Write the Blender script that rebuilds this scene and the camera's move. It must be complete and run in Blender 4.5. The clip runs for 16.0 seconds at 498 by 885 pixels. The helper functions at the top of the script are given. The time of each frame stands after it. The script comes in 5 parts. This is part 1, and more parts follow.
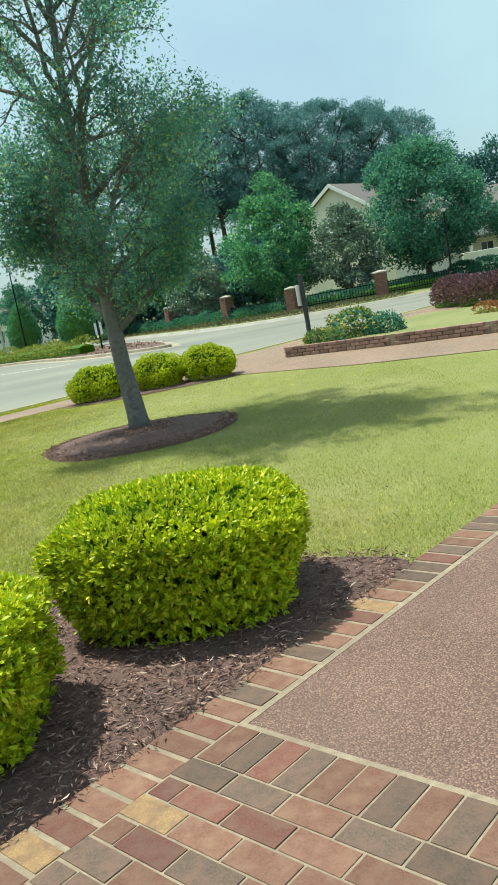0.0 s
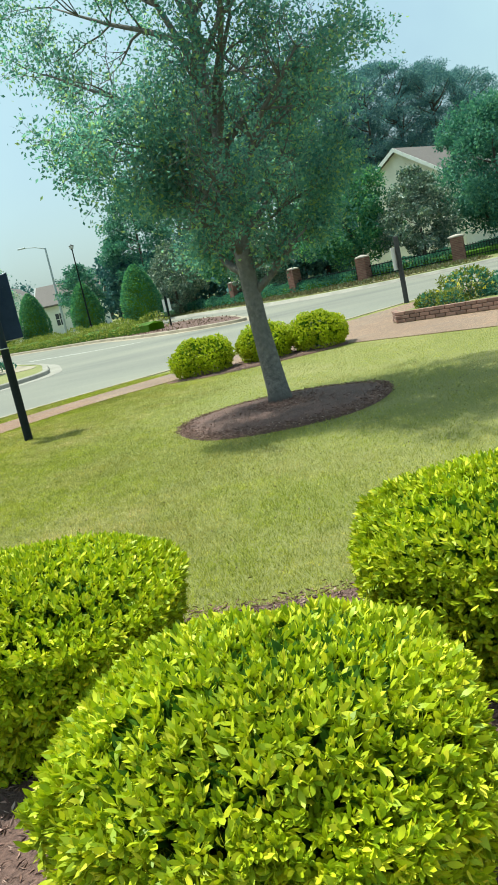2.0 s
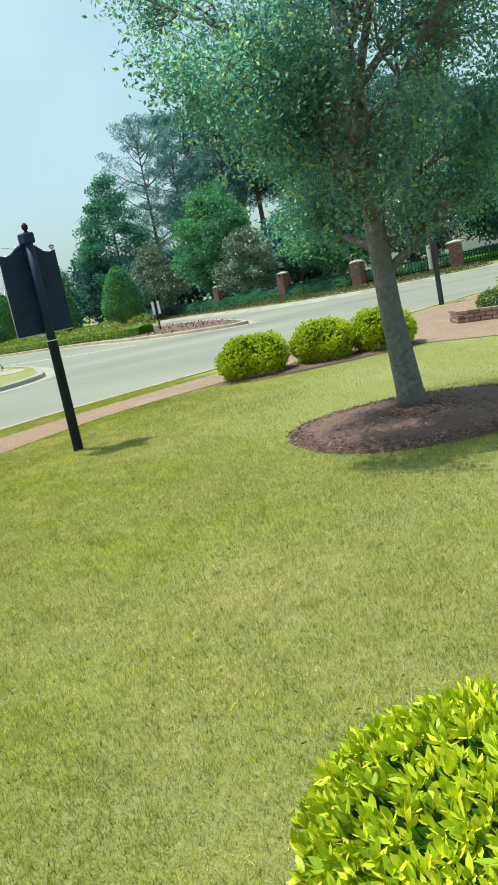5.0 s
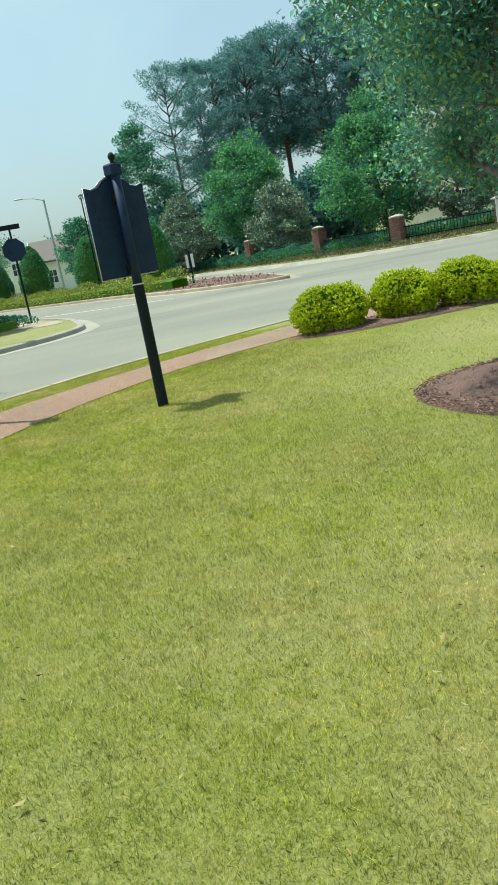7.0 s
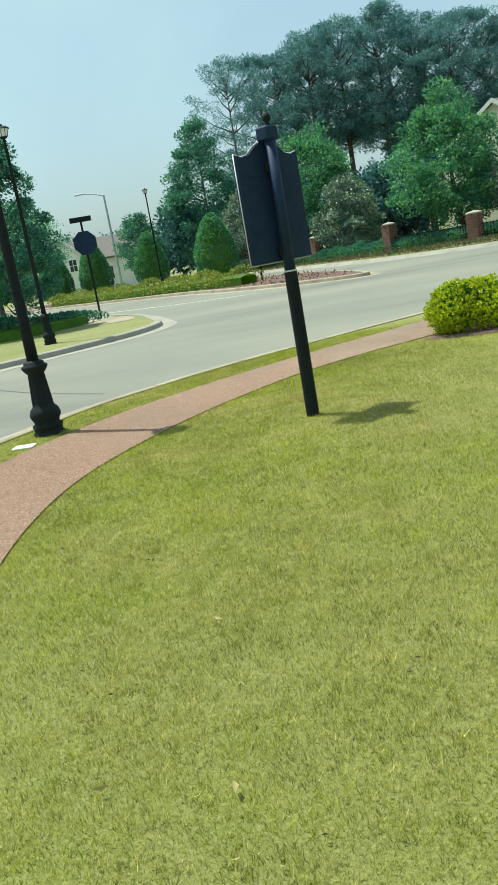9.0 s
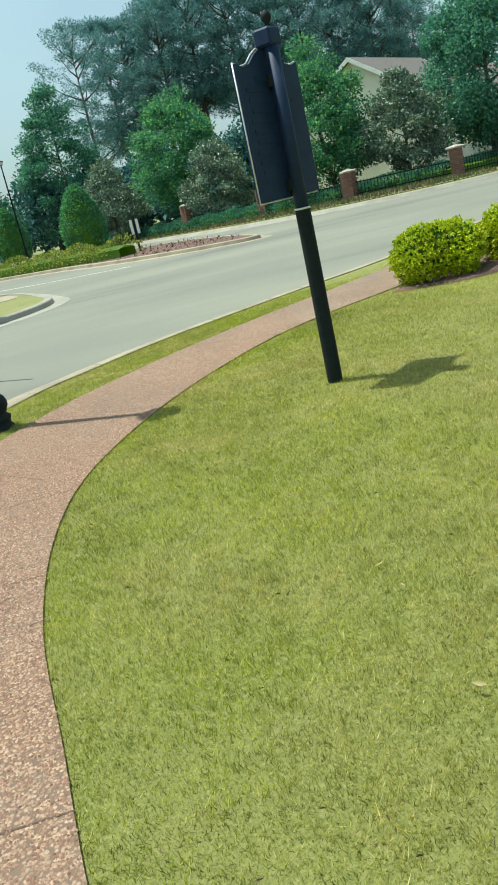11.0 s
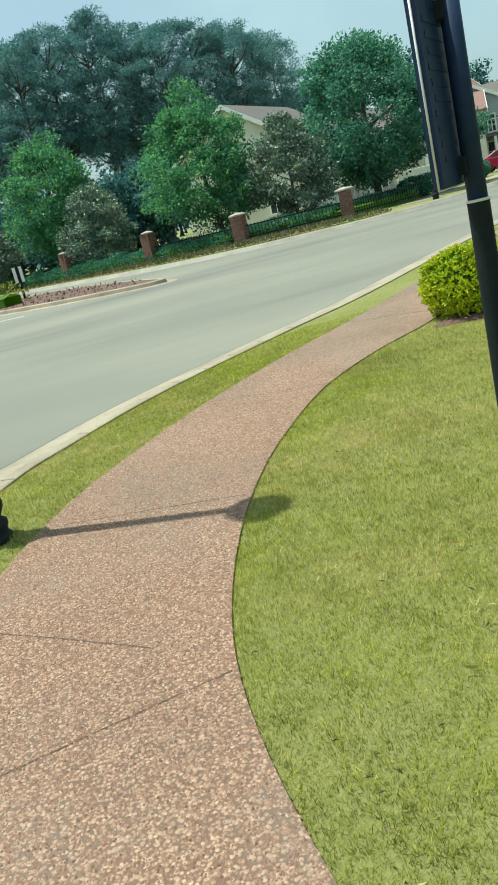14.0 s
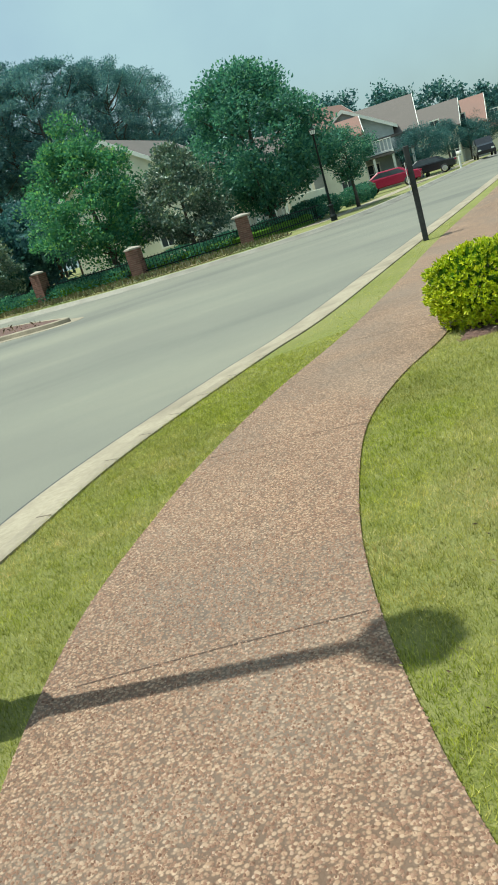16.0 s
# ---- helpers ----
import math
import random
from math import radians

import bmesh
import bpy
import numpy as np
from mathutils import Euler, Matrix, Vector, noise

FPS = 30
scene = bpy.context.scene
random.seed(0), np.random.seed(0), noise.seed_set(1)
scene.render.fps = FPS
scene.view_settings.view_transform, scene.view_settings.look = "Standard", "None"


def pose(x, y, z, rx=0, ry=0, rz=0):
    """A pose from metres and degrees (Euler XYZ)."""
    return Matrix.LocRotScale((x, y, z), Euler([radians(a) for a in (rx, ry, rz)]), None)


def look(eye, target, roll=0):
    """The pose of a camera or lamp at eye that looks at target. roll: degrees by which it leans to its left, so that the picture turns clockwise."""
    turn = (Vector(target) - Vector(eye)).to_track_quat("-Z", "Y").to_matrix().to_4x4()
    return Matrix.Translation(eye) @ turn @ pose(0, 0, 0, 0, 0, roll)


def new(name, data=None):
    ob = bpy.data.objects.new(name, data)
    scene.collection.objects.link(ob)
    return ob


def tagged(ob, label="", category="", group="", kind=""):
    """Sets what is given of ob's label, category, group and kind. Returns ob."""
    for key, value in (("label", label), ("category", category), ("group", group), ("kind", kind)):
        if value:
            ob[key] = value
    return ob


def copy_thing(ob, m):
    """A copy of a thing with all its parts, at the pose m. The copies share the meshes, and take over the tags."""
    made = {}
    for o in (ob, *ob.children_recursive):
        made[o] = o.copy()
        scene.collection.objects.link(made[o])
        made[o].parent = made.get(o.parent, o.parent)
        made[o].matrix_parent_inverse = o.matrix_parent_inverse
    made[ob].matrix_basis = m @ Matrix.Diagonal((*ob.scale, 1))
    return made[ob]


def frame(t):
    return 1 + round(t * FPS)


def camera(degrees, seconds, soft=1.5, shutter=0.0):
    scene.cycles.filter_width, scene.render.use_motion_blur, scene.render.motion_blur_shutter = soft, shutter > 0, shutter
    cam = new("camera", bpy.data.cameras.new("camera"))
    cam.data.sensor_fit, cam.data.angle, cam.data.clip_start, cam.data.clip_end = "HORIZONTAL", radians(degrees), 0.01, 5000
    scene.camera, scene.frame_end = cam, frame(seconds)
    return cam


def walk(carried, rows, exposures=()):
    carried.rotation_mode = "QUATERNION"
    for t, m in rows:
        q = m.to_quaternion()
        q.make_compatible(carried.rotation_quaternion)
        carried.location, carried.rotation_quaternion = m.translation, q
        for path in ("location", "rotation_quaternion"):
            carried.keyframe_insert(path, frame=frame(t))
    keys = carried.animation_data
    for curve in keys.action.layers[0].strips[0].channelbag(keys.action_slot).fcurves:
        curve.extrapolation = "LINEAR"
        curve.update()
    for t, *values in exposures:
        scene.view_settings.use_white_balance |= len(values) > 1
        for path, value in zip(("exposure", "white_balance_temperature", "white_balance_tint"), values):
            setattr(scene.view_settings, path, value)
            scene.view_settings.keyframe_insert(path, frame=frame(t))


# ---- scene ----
cam = camera(34.1, 16.0, 1.7)
PATH = [
    (0, (0.066, 0.029, 1.35), (0.054, 1.999, 1.0), -10.4),
    (0.5, (-0.193, 0.28, 1.337), (-0.229, 2.245, 0.967), -9.9),
    (1, (-0.46, 0.485, 1.362), (-0.526, 2.444, 0.965), -10.0),
    (1.5, (-0.723, 0.778, 1.363), (-0.856, 2.734, 0.966), -11.8),
    (2, (-0.994, 1.024, 1.346), (-1.145, 2.982, 0.966), -12.4),
    (2.5, (-1.247, 1.26, 1.36), (-1.194, 3.223, 0.978), -13.4),
    (3, (-1.473, 1.557, 1.366), (-1.408, 3.526, 1.021), -15.4),
    (3.5, (-1.769, 1.823, 1.35), (-1.771, 3.792, 1.0), -13.9),
    (4, (-2.019, 2.057, 1.35), (-1.976, 4.019, 0.962), -12.4),
    (4.5, (-2.255, 2.363, 1.359), (-2.28, 4.328, 0.989), -12.0),
    (7, (-3.311, 3.287, 1.363), (-3.424, 5.228, 0.895), -10.6),
    (7.5, (-3.546, 3.619, 1.39), (-3.779, 5.559, 0.966), -11.2),
    (8, (-3.844, 3.899, 1.376), (-4.13, 5.832, 0.949), -10.4),
    (8.5, (-4.091, 4.174, 1.354), (-4.333, 6.108, 0.905), -10.4),
    (9, (-4.339, 4.488, 1.387), (-4.561, 6.424, 0.936), -10.1),
    (11.5, (-5.677, 5.939, 1.344), (-5.569, 7.848, 0.758), -13.1),
    (12, (-5.891, 6.303, 1.348), (-5.798, 8.218, 0.777), -12.3),
    (12.5, (-6.086, 6.643, 1.363), (-5.879, 8.541, 0.765), -14.0),
    (13, (-6.201, 7.058, 1.362), (-5.892, 8.961, 0.831), -14.8),
    (13.5, (-6.386, 7.405, 1.355), (-6.148, 9.327, 0.854), -14.0),
    (14, (-6.558, 7.715, 1.37), (-6.154, 9.6, 0.837), -13.6),
    (14.5, (-6.622, 8.119, 1.36), (-6.039, 9.947, 0.799), -14.2),
    (15, (-6.729, 8.513, 1.33), (-6.017, 10.282, 0.727), -14.5),
    (15.5, (-6.818, 8.954, 1.318), (-6.062, 10.707, 0.721), -16.1),
    (16, (-6.826, 9.431, 1.319), (-6.172, 11.248, 0.799), -16.8),
]
LOOKS = [(0.0, 1.06, 6200, -3.0), (3.5, 1.12, 6200, -3.0), (4.5, 1.1, 6200, -3.0), (9.0, 0.96, 6200, -3.0), (12.5, 0.96, 6200, -3.0), (14.5, 0.91, 6200, -3.0), (16.0, 0.79, 6200, -3.0)]
walk(cam, [(t, look(eye, target, roll)) for t, eye, target, roll in PATH], LOOKS)

# ---- world, sun, exposure ----
SUN_AZ = math.atan2(0.5, -0.866)
SUN_EL = radians(69)
world = bpy.data.worlds.new("sky")
scene.world = world
world.use_nodes = True
wn = world.node_tree.nodes
sky = wn.new("ShaderNodeTexSky")
sky.sky_type = "NISHITA"
sky.sun_disc = False
sky.sun_elevation = SUN_EL
sky.sun_rotation = math.pi / 2 - SUN_AZ
sky.air_density = 1.0
sky.dust_density = 3.5
sky.ozone_density = 1.5
cloud = wn.new("ShaderNodeTexNoise")
cloud.inputs["Scale"].default_value, cloud.inputs["Detail"].default_value, cloud.inputs["Roughness"].default_value = 2.2, 5.0, 0.55
veil = wn.new("ShaderNodeValToRGB")
veil.color_ramp.elements[0].position, veil.color_ramp.elements[0].color = 0.40, (0.38, 0.38, 0.38, 1)
veil.color_ramp.elements[1].position, veil.color_ramp.elements[1].color = 0.74, (0.85, 0.85, 0.85, 1)
thin = wn.new("ShaderNodeMix")
thin.data_type = "RGBA"
thin.inputs[7].default_value = (4.1, 5.4, 5.6, 1)
wl = world.node_tree.links
wl.new(cloud.outputs["Fac"], veil.inputs[0])
wl.new(veil.outputs[0], thin.inputs[0])
wl.new(sky.outputs[0], thin.inputs[6])
wl.new(thin.outputs[2], wn["Background"].inputs[0])
wn["Background"].inputs[1].default_value = 0.08
sun = new("sun", bpy.data.lights.new("sun", "SUN"))
sun.data.energy = 3.1
sun.data.angle = radians(0.55)
sun.data.color = (1.0, 0.95, 0.86)
sun_dir = Vector((math.cos(SUN_AZ) * math.cos(SUN_EL), math.sin(SUN_AZ) * math.cos(SUN_EL), math.sin(SUN_EL)))
sun.matrix_world = look(sun_dir * 60, (0, 0, 0))


# ---- materials ----
def nodes_of(name):
    m = bpy.data.materials.new(name)
    m.use_nodes = True
    return m, m.node_tree.nodes, m.node_tree.links, m.node_tree.nodes["Principled BSDF"]


def ramp(nodes, stops):
    r = nodes.new("ShaderNodeValToRGB")
    while len(r.color_ramp.elements) < len(stops):
        r.color_ramp.elements.new(0.5)
    for e, (at, c) in zip(r.color_ramp.elements, stops):
        e.position, e.color = at, (*c, 1)
    return r


def noise_tex(nodes, links, vec, scale, detail=4.0, rough=0.6):
    n = nodes.new("ShaderNodeTexNoise")
    n.inputs["Scale"].default_value, n.inputs["Detail"].default_value, n.inputs["Roughness"].default_value = scale, detail, rough
    links.new(vec, n.inputs["Vector"])
    return n.outputs["Fac"]


def mix_col(nodes, links, fac, a, b, mode="MIX"):
    m = nodes.new("ShaderNodeMix")
    m.data_type, m.blend_type = "RGBA", mode
    for sock, v in ((m.inputs[0], fac), (m.inputs[6], a), (m.inputs[7], b)):
        if hasattr(v, "is_output"):
            links.new(v, sock)
        else:
            sock.default_value = v if isinstance(v, float) else (*v, 1)
    return m.outputs[2]


def surface(name, stops, scale=8.0, stain=None, stain_scale=1.0, rough=0.8, bump=0.3, bump_scale=60.0, metal=0.0, per_object=0.0, dist=0.005, world_grain=False):
    """Grain by a fine noise, stains by a coarse one, relief by a third."""
    m, n, l, b = nodes_of(name)
    vec = n.new("ShaderNodeNewGeometry").outputs["Position"] if world_grain else n.new("ShaderNodeTexCoord").outputs["Object"]
    col = ramp(n, stops)
    l.new(noise_tex(n, l, vec, scale), col.inputs[0])
    out = col.outputs[0]
    if stain:
        sr = ramp(n, [(0.42, (0, 0, 0)), (0.68, (1, 1, 1))])
        l.new(noise_tex(n, l, vec, stain_scale, 5.0), sr.inputs[0])
        out = mix_col(n, l, sr.outputs[0], out, stain)
    if per_object:
        hsv = n.new("ShaderNodeHueSaturation")
        mr = n.new("ShaderNodeMapRange")
        mr.inputs[3].default_value, mr.inputs[4].default_value = 1 - per_object, 1 + per_object
        l.new(n.new("ShaderNodeObjectInfo").outputs["Random"], mr.inputs[0])
        l.new(mr.outputs[0], hsv.inputs["Value"])
        l.new(out, hsv.inputs["Color"])
        out = hsv.outputs[0]
    l.new(out, b.inputs["Base Color"])
    b.inputs["Roughness"].default_value = rough
    b.inputs["Metallic"].default_value = metal
    if bump:
        bp = n.new("ShaderNodeBump")
        bp.inputs["Strength"].default_value, bp.inputs["Distance"].default_value = bump, dist
        l.new(noise_tex(n, l, vec, bump_scale, 6.0), bp.inputs["Height"])
        l.new(bp.outputs[0], b.inputs["Normal"])
    return m


def leaf_mat(name, dark, light, trans=0.35, rough=0.45, tip=None, spec=0.5, through_tint=(1.25, 1.3, 0.6)):
    """Foliage: each leaf takes its own shade between dark and light, and lets some light through."""
    m, n, l, b = nodes_of(name)
    geo = n.new("ShaderNodeNewGeometry")
    stops = [(0.0, dark), (0.75, light)] + ([(1.0, tip)] if tip else [(1.0, light)])
    col = ramp(n, stops)
    l.new(geo.outputs["Random Per Island"], col.inputs[0])
    vec = n.new("ShaderNodeTexCoord").outputs["Object"]
    pr = ramp(n, [(0.3, (0.72, 0.72, 0.72)), (0.7, (1.15, 1.15, 1.05))])
    l.new(noise_tex(n, l, vec, 1.3, 3.0), pr.inputs[0])
    out = mix_col(n, l, 1.0, col.outputs[0], pr.outputs[0], "MULTIPLY")
    l.new(out, b.inputs["Base Color"])
    b.inputs["Roughness"].default_value = rough
    b.inputs["Specular IOR Level"].default_value = spec
    tr = n.new("ShaderNodeBsdfTranslucent")
    l.new(mix_col(n, l, 1.0, out, through_tint, "MULTIPLY"), tr.inputs[0])
    mx = n.new("ShaderNodeMixShader")
    mx.inputs[0].default_value = trans
    l.new(b.outputs[0], mx.inputs[1])
    l.new(tr.outputs[0], mx.inputs[2])
    l.new(mx.outputs[0], n["Material Output"].inputs[0])
    return m


def aggregate_mat(name, shades, mortar, pebble=85.0, grime=None):
    """Exposed pebbles set in cement."""
    m, n, l, b = nodes_of(name)
    vec = n.new("ShaderNodeTexCoord").outputs["Object"]
    v = n.new("ShaderNodeTexVoronoi")
    v.inputs["Scale"].default_value = pebble
    l.new(vec, v.inputs["Vector"])
    sep = n.new("ShaderNodeSeparateColor")
    l.new(v.outputs["Color"], sep.inputs[0])
    col = ramp(n, [(i / (len(shades) - 1), c) for i, c in enumerate(shades)])
    l.new(sep.outputs[0], col.inputs[0])
    gap = ramp(n, [(0.38, (0, 0, 0)), (0.62, (1, 1, 1))])
    l.new(v.outputs["Distance"], gap.inputs[0])
    out = mix_col(n, l, gap.outputs[0], col.outputs[0], mortar)
    if grime:
        gr = ramp(n, [(0.46, (0, 0, 0)), (0.64, (0.75, 0.75, 0.75))])
        l.new(noise_tex(n, l, vec, 0.7, 6.0, 0.7), gr.inputs[0])
        out = mix_col(n, l, gr.outputs[0], out, mix_col(n, l, 0.6, out, grime))
    big = ramp(n, [(0.3, (0.8, 0.78, 0.78)), (0.7, (1.12, 1.08, 1.05))])
    l.new(noise_tex(n, l, vec, 1.1, 5.0), big.inputs[0])
    l.new(mix_col(n, l, 1.0, out, big.outputs[0], "MULTIPLY"), b.inputs["Base Color"])
    b.inputs["Roughness"].default_value = 0.75
    bp = n.new("ShaderNodeBump")
    bp.invert = True
    bp.inputs["Strength"].default_value, bp.inputs["Distance"].default_value = 0.55, 0.006
    l.new(v.outputs["Distance"], bp.inputs["Height"])
    l.new(bp.outputs[0], b.inputs["Normal"])
    return m


M_asphalt = surface("worn_asphalt", [(0.3, (0.145, 0.145, 0.118)), (0.7, (0.222, 0.22, 0.180))], 160.0, (0.168, 0.166, 0.138), 0.22, 0.8, 0.35, 220.0)
M_concrete = surface("pale_concrete", [(0.3, (0.28, 0.24, 0.172)), (0.7, (0.385, 0.33, 0.245))], 25.0, (0.22, 0.185, 0.135), 1.2, 0.85, 0.3, 140.0)
M_gutter = surface("dusty_concrete", [(0.3, (0.259, 0.245, 0.209)), (0.7, (0.346, 0.324, 0.274))], 25.0, (0.216, 0.202, 0.173), 0.9, 0.85, 0.3, 140.0)
M_soil = surface("lawn_thatch", [(0.3, (0.13, 0.15, 0.028)), (0.5, (0.19, 0.205, 0.045)), (0.72, (0.29, 0.28, 0.095))], 60.0, (0.25, 0.245, 0.085), 0.55, 0.95, 0.8, 90.0, dist=0.02)
M_farlawn = surface("far_grass", [(0.3, (0.12, 0.14, 0.038)), (0.7, (0.20, 0.215, 0.068))], 6.0, (0.24, 0.23, 0.09), 0.25, 0.95, 0.5, 30.0, dist=0.03)
M_straw = surface("pine_straw_bank", [(0.3, (0.140, 0.119, 0.056)), (0.7, (0.322, 0.238, 0.112))], 3.0, (0.140, 0.196, 0.056), 0.35, 0.95, 0.7, 14.0, dist=0.06)
M_mulch = surface("bark_mulch", [(0.3, (0.078, 0.043, 0.036)), (0.7, (0.225, 0.130, 0.104))], 60.0, (0.10, 0.062, 0.052), 3.0, 0.95, 0.9, 70.0, dist=0.02)
M_joint = surface("dark_joint", [(0.3, (0.06, 0.036, 0.027)), (0.7, (0.12, 0.08, 0.06))], 60.0, rough=0.95)
M_mortar = surface("sandy_mortar", [(0.3, (0.21, 0.16, 0.108)), (0.7, (0.33, 0.265, 0.185))], 30.0, (0.21, 0.16, 0.115), 4.0, 0.9, 0.5, 160.0)
M_bark = surface("grey_bark", [(0.3, (0.095, 0.092, 0.088)), (0.7, (0.24, 0.225, 0.205))], 22.0, (0.15, 0.145, 0.135), 3.0, 0.9, 0.9, 45.0, dist=0.02)
M_bark_dark = surface("dark_bark", [(0.3, (0.05, 0.042, 0.035)), (0.7, (0.13, 0.11, 0.09))], 6.0, rough=0.9, bump=0.6, bump_scale=14.0)
# walk cement is set dark, shadow between the pebbles included in its colour
M_walk = aggregate_mat("pebble_walk", [(0.23, 0.142, 0.09), (0.385, 0.257, 0.17), (0.29, 0.186, 0.12), (0.46, 0.33, 0.23), (0.33, 0.218, 0.143)], (0.14, 0.088, 0.058), 78.0, (0.17, 0.145, 0.12))
M_panel = aggregate_mat("brown_pebble_panel", [(0.13, 0.069, 0.051), (0.25, 0.145, 0.107), (0.17, 0.094, 0.07), (0.33, 0.215, 0.16), (0.21, 0.12, 0.09)], (0.105, 0.06, 0.045), 140.0, (0.14, 0.09, 0.07))
M_dark_metal = surface("black_green_paint", [(0.3, (0.009, 0.014, 0.015)), (0.7, (0.016, 0.022, 0.023))], 12.0, rough=0.7, bump=0.1, bump_scale=90.0)
M_plate = surface("dark_blue_enamel", [(0.3, (0.013, 0.028, 0.068)), (0.7, (0.022, 0.040, 0.09))], 9.0, rough=0.55, bump=0.12, bump_scale=70.0)
M_rim = surface("silver_rim", [(0.3, (0.62, 0.62, 0.6)), (0.7, (0.75, 0.75, 0.72))], 30.0, rough=0.35, metal=0.3, bump=0.05)
M_glass = surface("milky_glass", [(0.3, (0.62, 0.66, 0.66)), (0.7, (0.74, 0.76, 0.75))], 8.0, rough=0.2, bump=0.0)
M_white = surface("white_paint", [(0.3, (0.72, 0.72, 0.68)), (0.7, (0.82, 0.82, 0.78))], 3.0, rough=0.6, bump=0.05)
M_siding = surface("cream_siding", [(0.3, (0.70, 0.68, 0.58)), (0.7, (0.80, 0.77, 0.67))], 2.0, (0.66, 0.63, 0.54), 0.4, 0.7, 0.05)
M_siding_b = surface("grey_siding", [(0.3, (0.36, 0.41, 0.43)), (0.7, (0.44, 0.49, 0.51))], 2.0, rough=0.7, bump=0.05)
M_roof = surface("brown_shingle", [(0.3, (0.105, 0.092, 0.086)), (0.7, (0.175, 0.152, 0.142))], 9.0, (0.13, 0.115, 0.106), 0.6, 0.9, 0.4, 30.0)
M_roof_red = surface("red_shingle", [(0.3, (0.20, 0.115, 0.095)), (0.7, (0.28, 0.165, 0.138))], 9.0, (0.22, 0.14, 0.118), 0.6, 0.9, 0.4, 30.0)
M_window = surface("window_glass", [(0.3, (0.03, 0.04, 0.05)), (0.7, (0.06, 0.07, 0.08))], 2.0, rough=0.08, bump=0.0)
M_tyre = surface("tyre_rubber", [(0.3, (0.015, 0.015, 0.015)), (0.7, (0.03, 0.03, 0.03))], 20.0, rough=0.85)
M_chrome = surface("alloy", [(0.3, (0.5, 0.5, 0.5)), (0.7, (0.65, 0.65, 0.65))], 10.0, rough=0.25, metal=0.9, bump=0.0)
M_wood = surface("weathered_wood", [(0.3, (0.022, 0.026, 0.028)), (0.7, (0.05, 0.052, 0.052))], 14.0, rough=0.8, bump=0.4, bump_scale=40.0)
M_pillar = surface("red_brick", [(0.3, (0.15, 0.065, 0.055)), (0.7, (0.24, 0.115, 0.09))], 7.0, (0.18, 0.10, 0.08), 2.0, 0.85, 0.3, 60.0, per_object=0.25)
M_capstone = surface("cap_stone", [(0.3, (0.32, 0.29, 0.25)), (0.7, (0.42, 0.38, 0.33))], 10.0, rough=0.85)
M_line = surface("worn_road_paint", [(0.3, (0.55, 0.55, 0.5)), (0.7, (0.7, 0.7, 0.65))], 20.0, rough=0.8)
M_tar = surface("tar_seal", [(0.3, (0.05, 0.05, 0.05)), (0.7, (0.09, 0.09, 0.085))], 20.0, rough=0.7)
for m in (M_dark_metal, M_plate):
    m.node_tree.nodes["Principled BSDF"].inputs["Specular IOR Level"].default_value = 0.18
# long pale and dark streaks worn along the street
an, al = M_asphalt.node_tree.nodes, M_asphalt.node_tree.links
ab = an["Principled BSDF"]
was = ab.inputs["Base Color"].links[0].from_socket
mp = an.new("ShaderNodeMapping")
mp.inputs["Rotation"].default_value, mp.inputs["Scale"].default_value = (0, 0, radians(-50)), (0.07, 0.27, 1)
al.new(an.new("ShaderNodeTexCoord").outputs["Object"], mp.inputs["Vector"])
sr = ramp(an, [(0.30, (0.66, 0.68, 0.70)), (0.46, (0.95, 0.95, 0.95)), (0.56, (1.04, 1.04, 1.02)), (0.72, (1.24, 1.22, 1.15))])
al.new(noise_tex(an, al, mp.outputs[0], 1.0, 5.0, 0.6), sr.inputs[0])
al.new(mix_col(an, al, 1.0, was, sr.outputs[0], "MULTIPLY"), ab.inputs["Base Color"])
L_box = leaf_mat("bright_shrub_leaf", (0.25, 0.36, 0.012), (0.58, 0.64, 0.018), 0.2, 0.5, (0.78, 0.72, 0.05), 0.35)
# interior leaf colour, darkened to carry the shade inside shrubs and hedges
L_boxin = leaf_mat("shaded_inner_leaf", (0.05, 0.13, 0.014), (0.12, 0.24, 0.024), 0.3, 0.6, None, 0.2)
# bluish glare veil is mixed into the oak, maple and deep green colours
L_tree = leaf_mat("veiled_oak_leaf", (0.10, 0.245, 0.25), (0.22, 0.41, 0.365), 0.6, 0.6, (0.44, 0.53, 0.19), 0.15, (1.05, 1.2, 0.95))
L_maple = leaf_mat("maple_leaf", (0.05, 0.175, 0.13), (0.125, 0.315, 0.19), 0.4, 0.6, (0.25, 0.43, 0.16), 0.15, (1.15, 1.3, 0.75))
L_dark = leaf_mat("veiled_green_leaf", (0.045, 0.155, 0.14), (0.115, 0.275, 0.215), 0.34, 0.6, (0.19, 0.37, 0.22), 0.15, (1.0, 1.25, 0.85))
L_magnolia = leaf_mat("magnolia_leaf", (0.07, 0.14, 0.12), (0.18, 0.265, 0.215), 0.15, 0.36, (0.47, 0.50, 0.43), 0.4)
# bluer than green: distance haze put into the needle and woodland colours
L_pine = leaf_mat("hazy_pine_needles", (0.065, 0.16, 0.20), (0.15, 0.285, 0.32), 0.4, 0.6, (0.25, 0.37, 0.32), 0.12, (0.95, 1.15, 1.0))
L_woods = leaf_mat("hazy_distant_leaf", (0.04, 0.115, 0.14), (0.09, 0.20, 0.21), 0.28, 0.6, (0.14, 0.26, 0.22), 0.12, (0.95, 1.15, 0.95))
L_purple = leaf_mat("purple_leaf", (0.08, 0.045, 0.078), (0.18, 0.095, 0.15), 0.3, 0.45, (0.31, 0.19, 0.27))
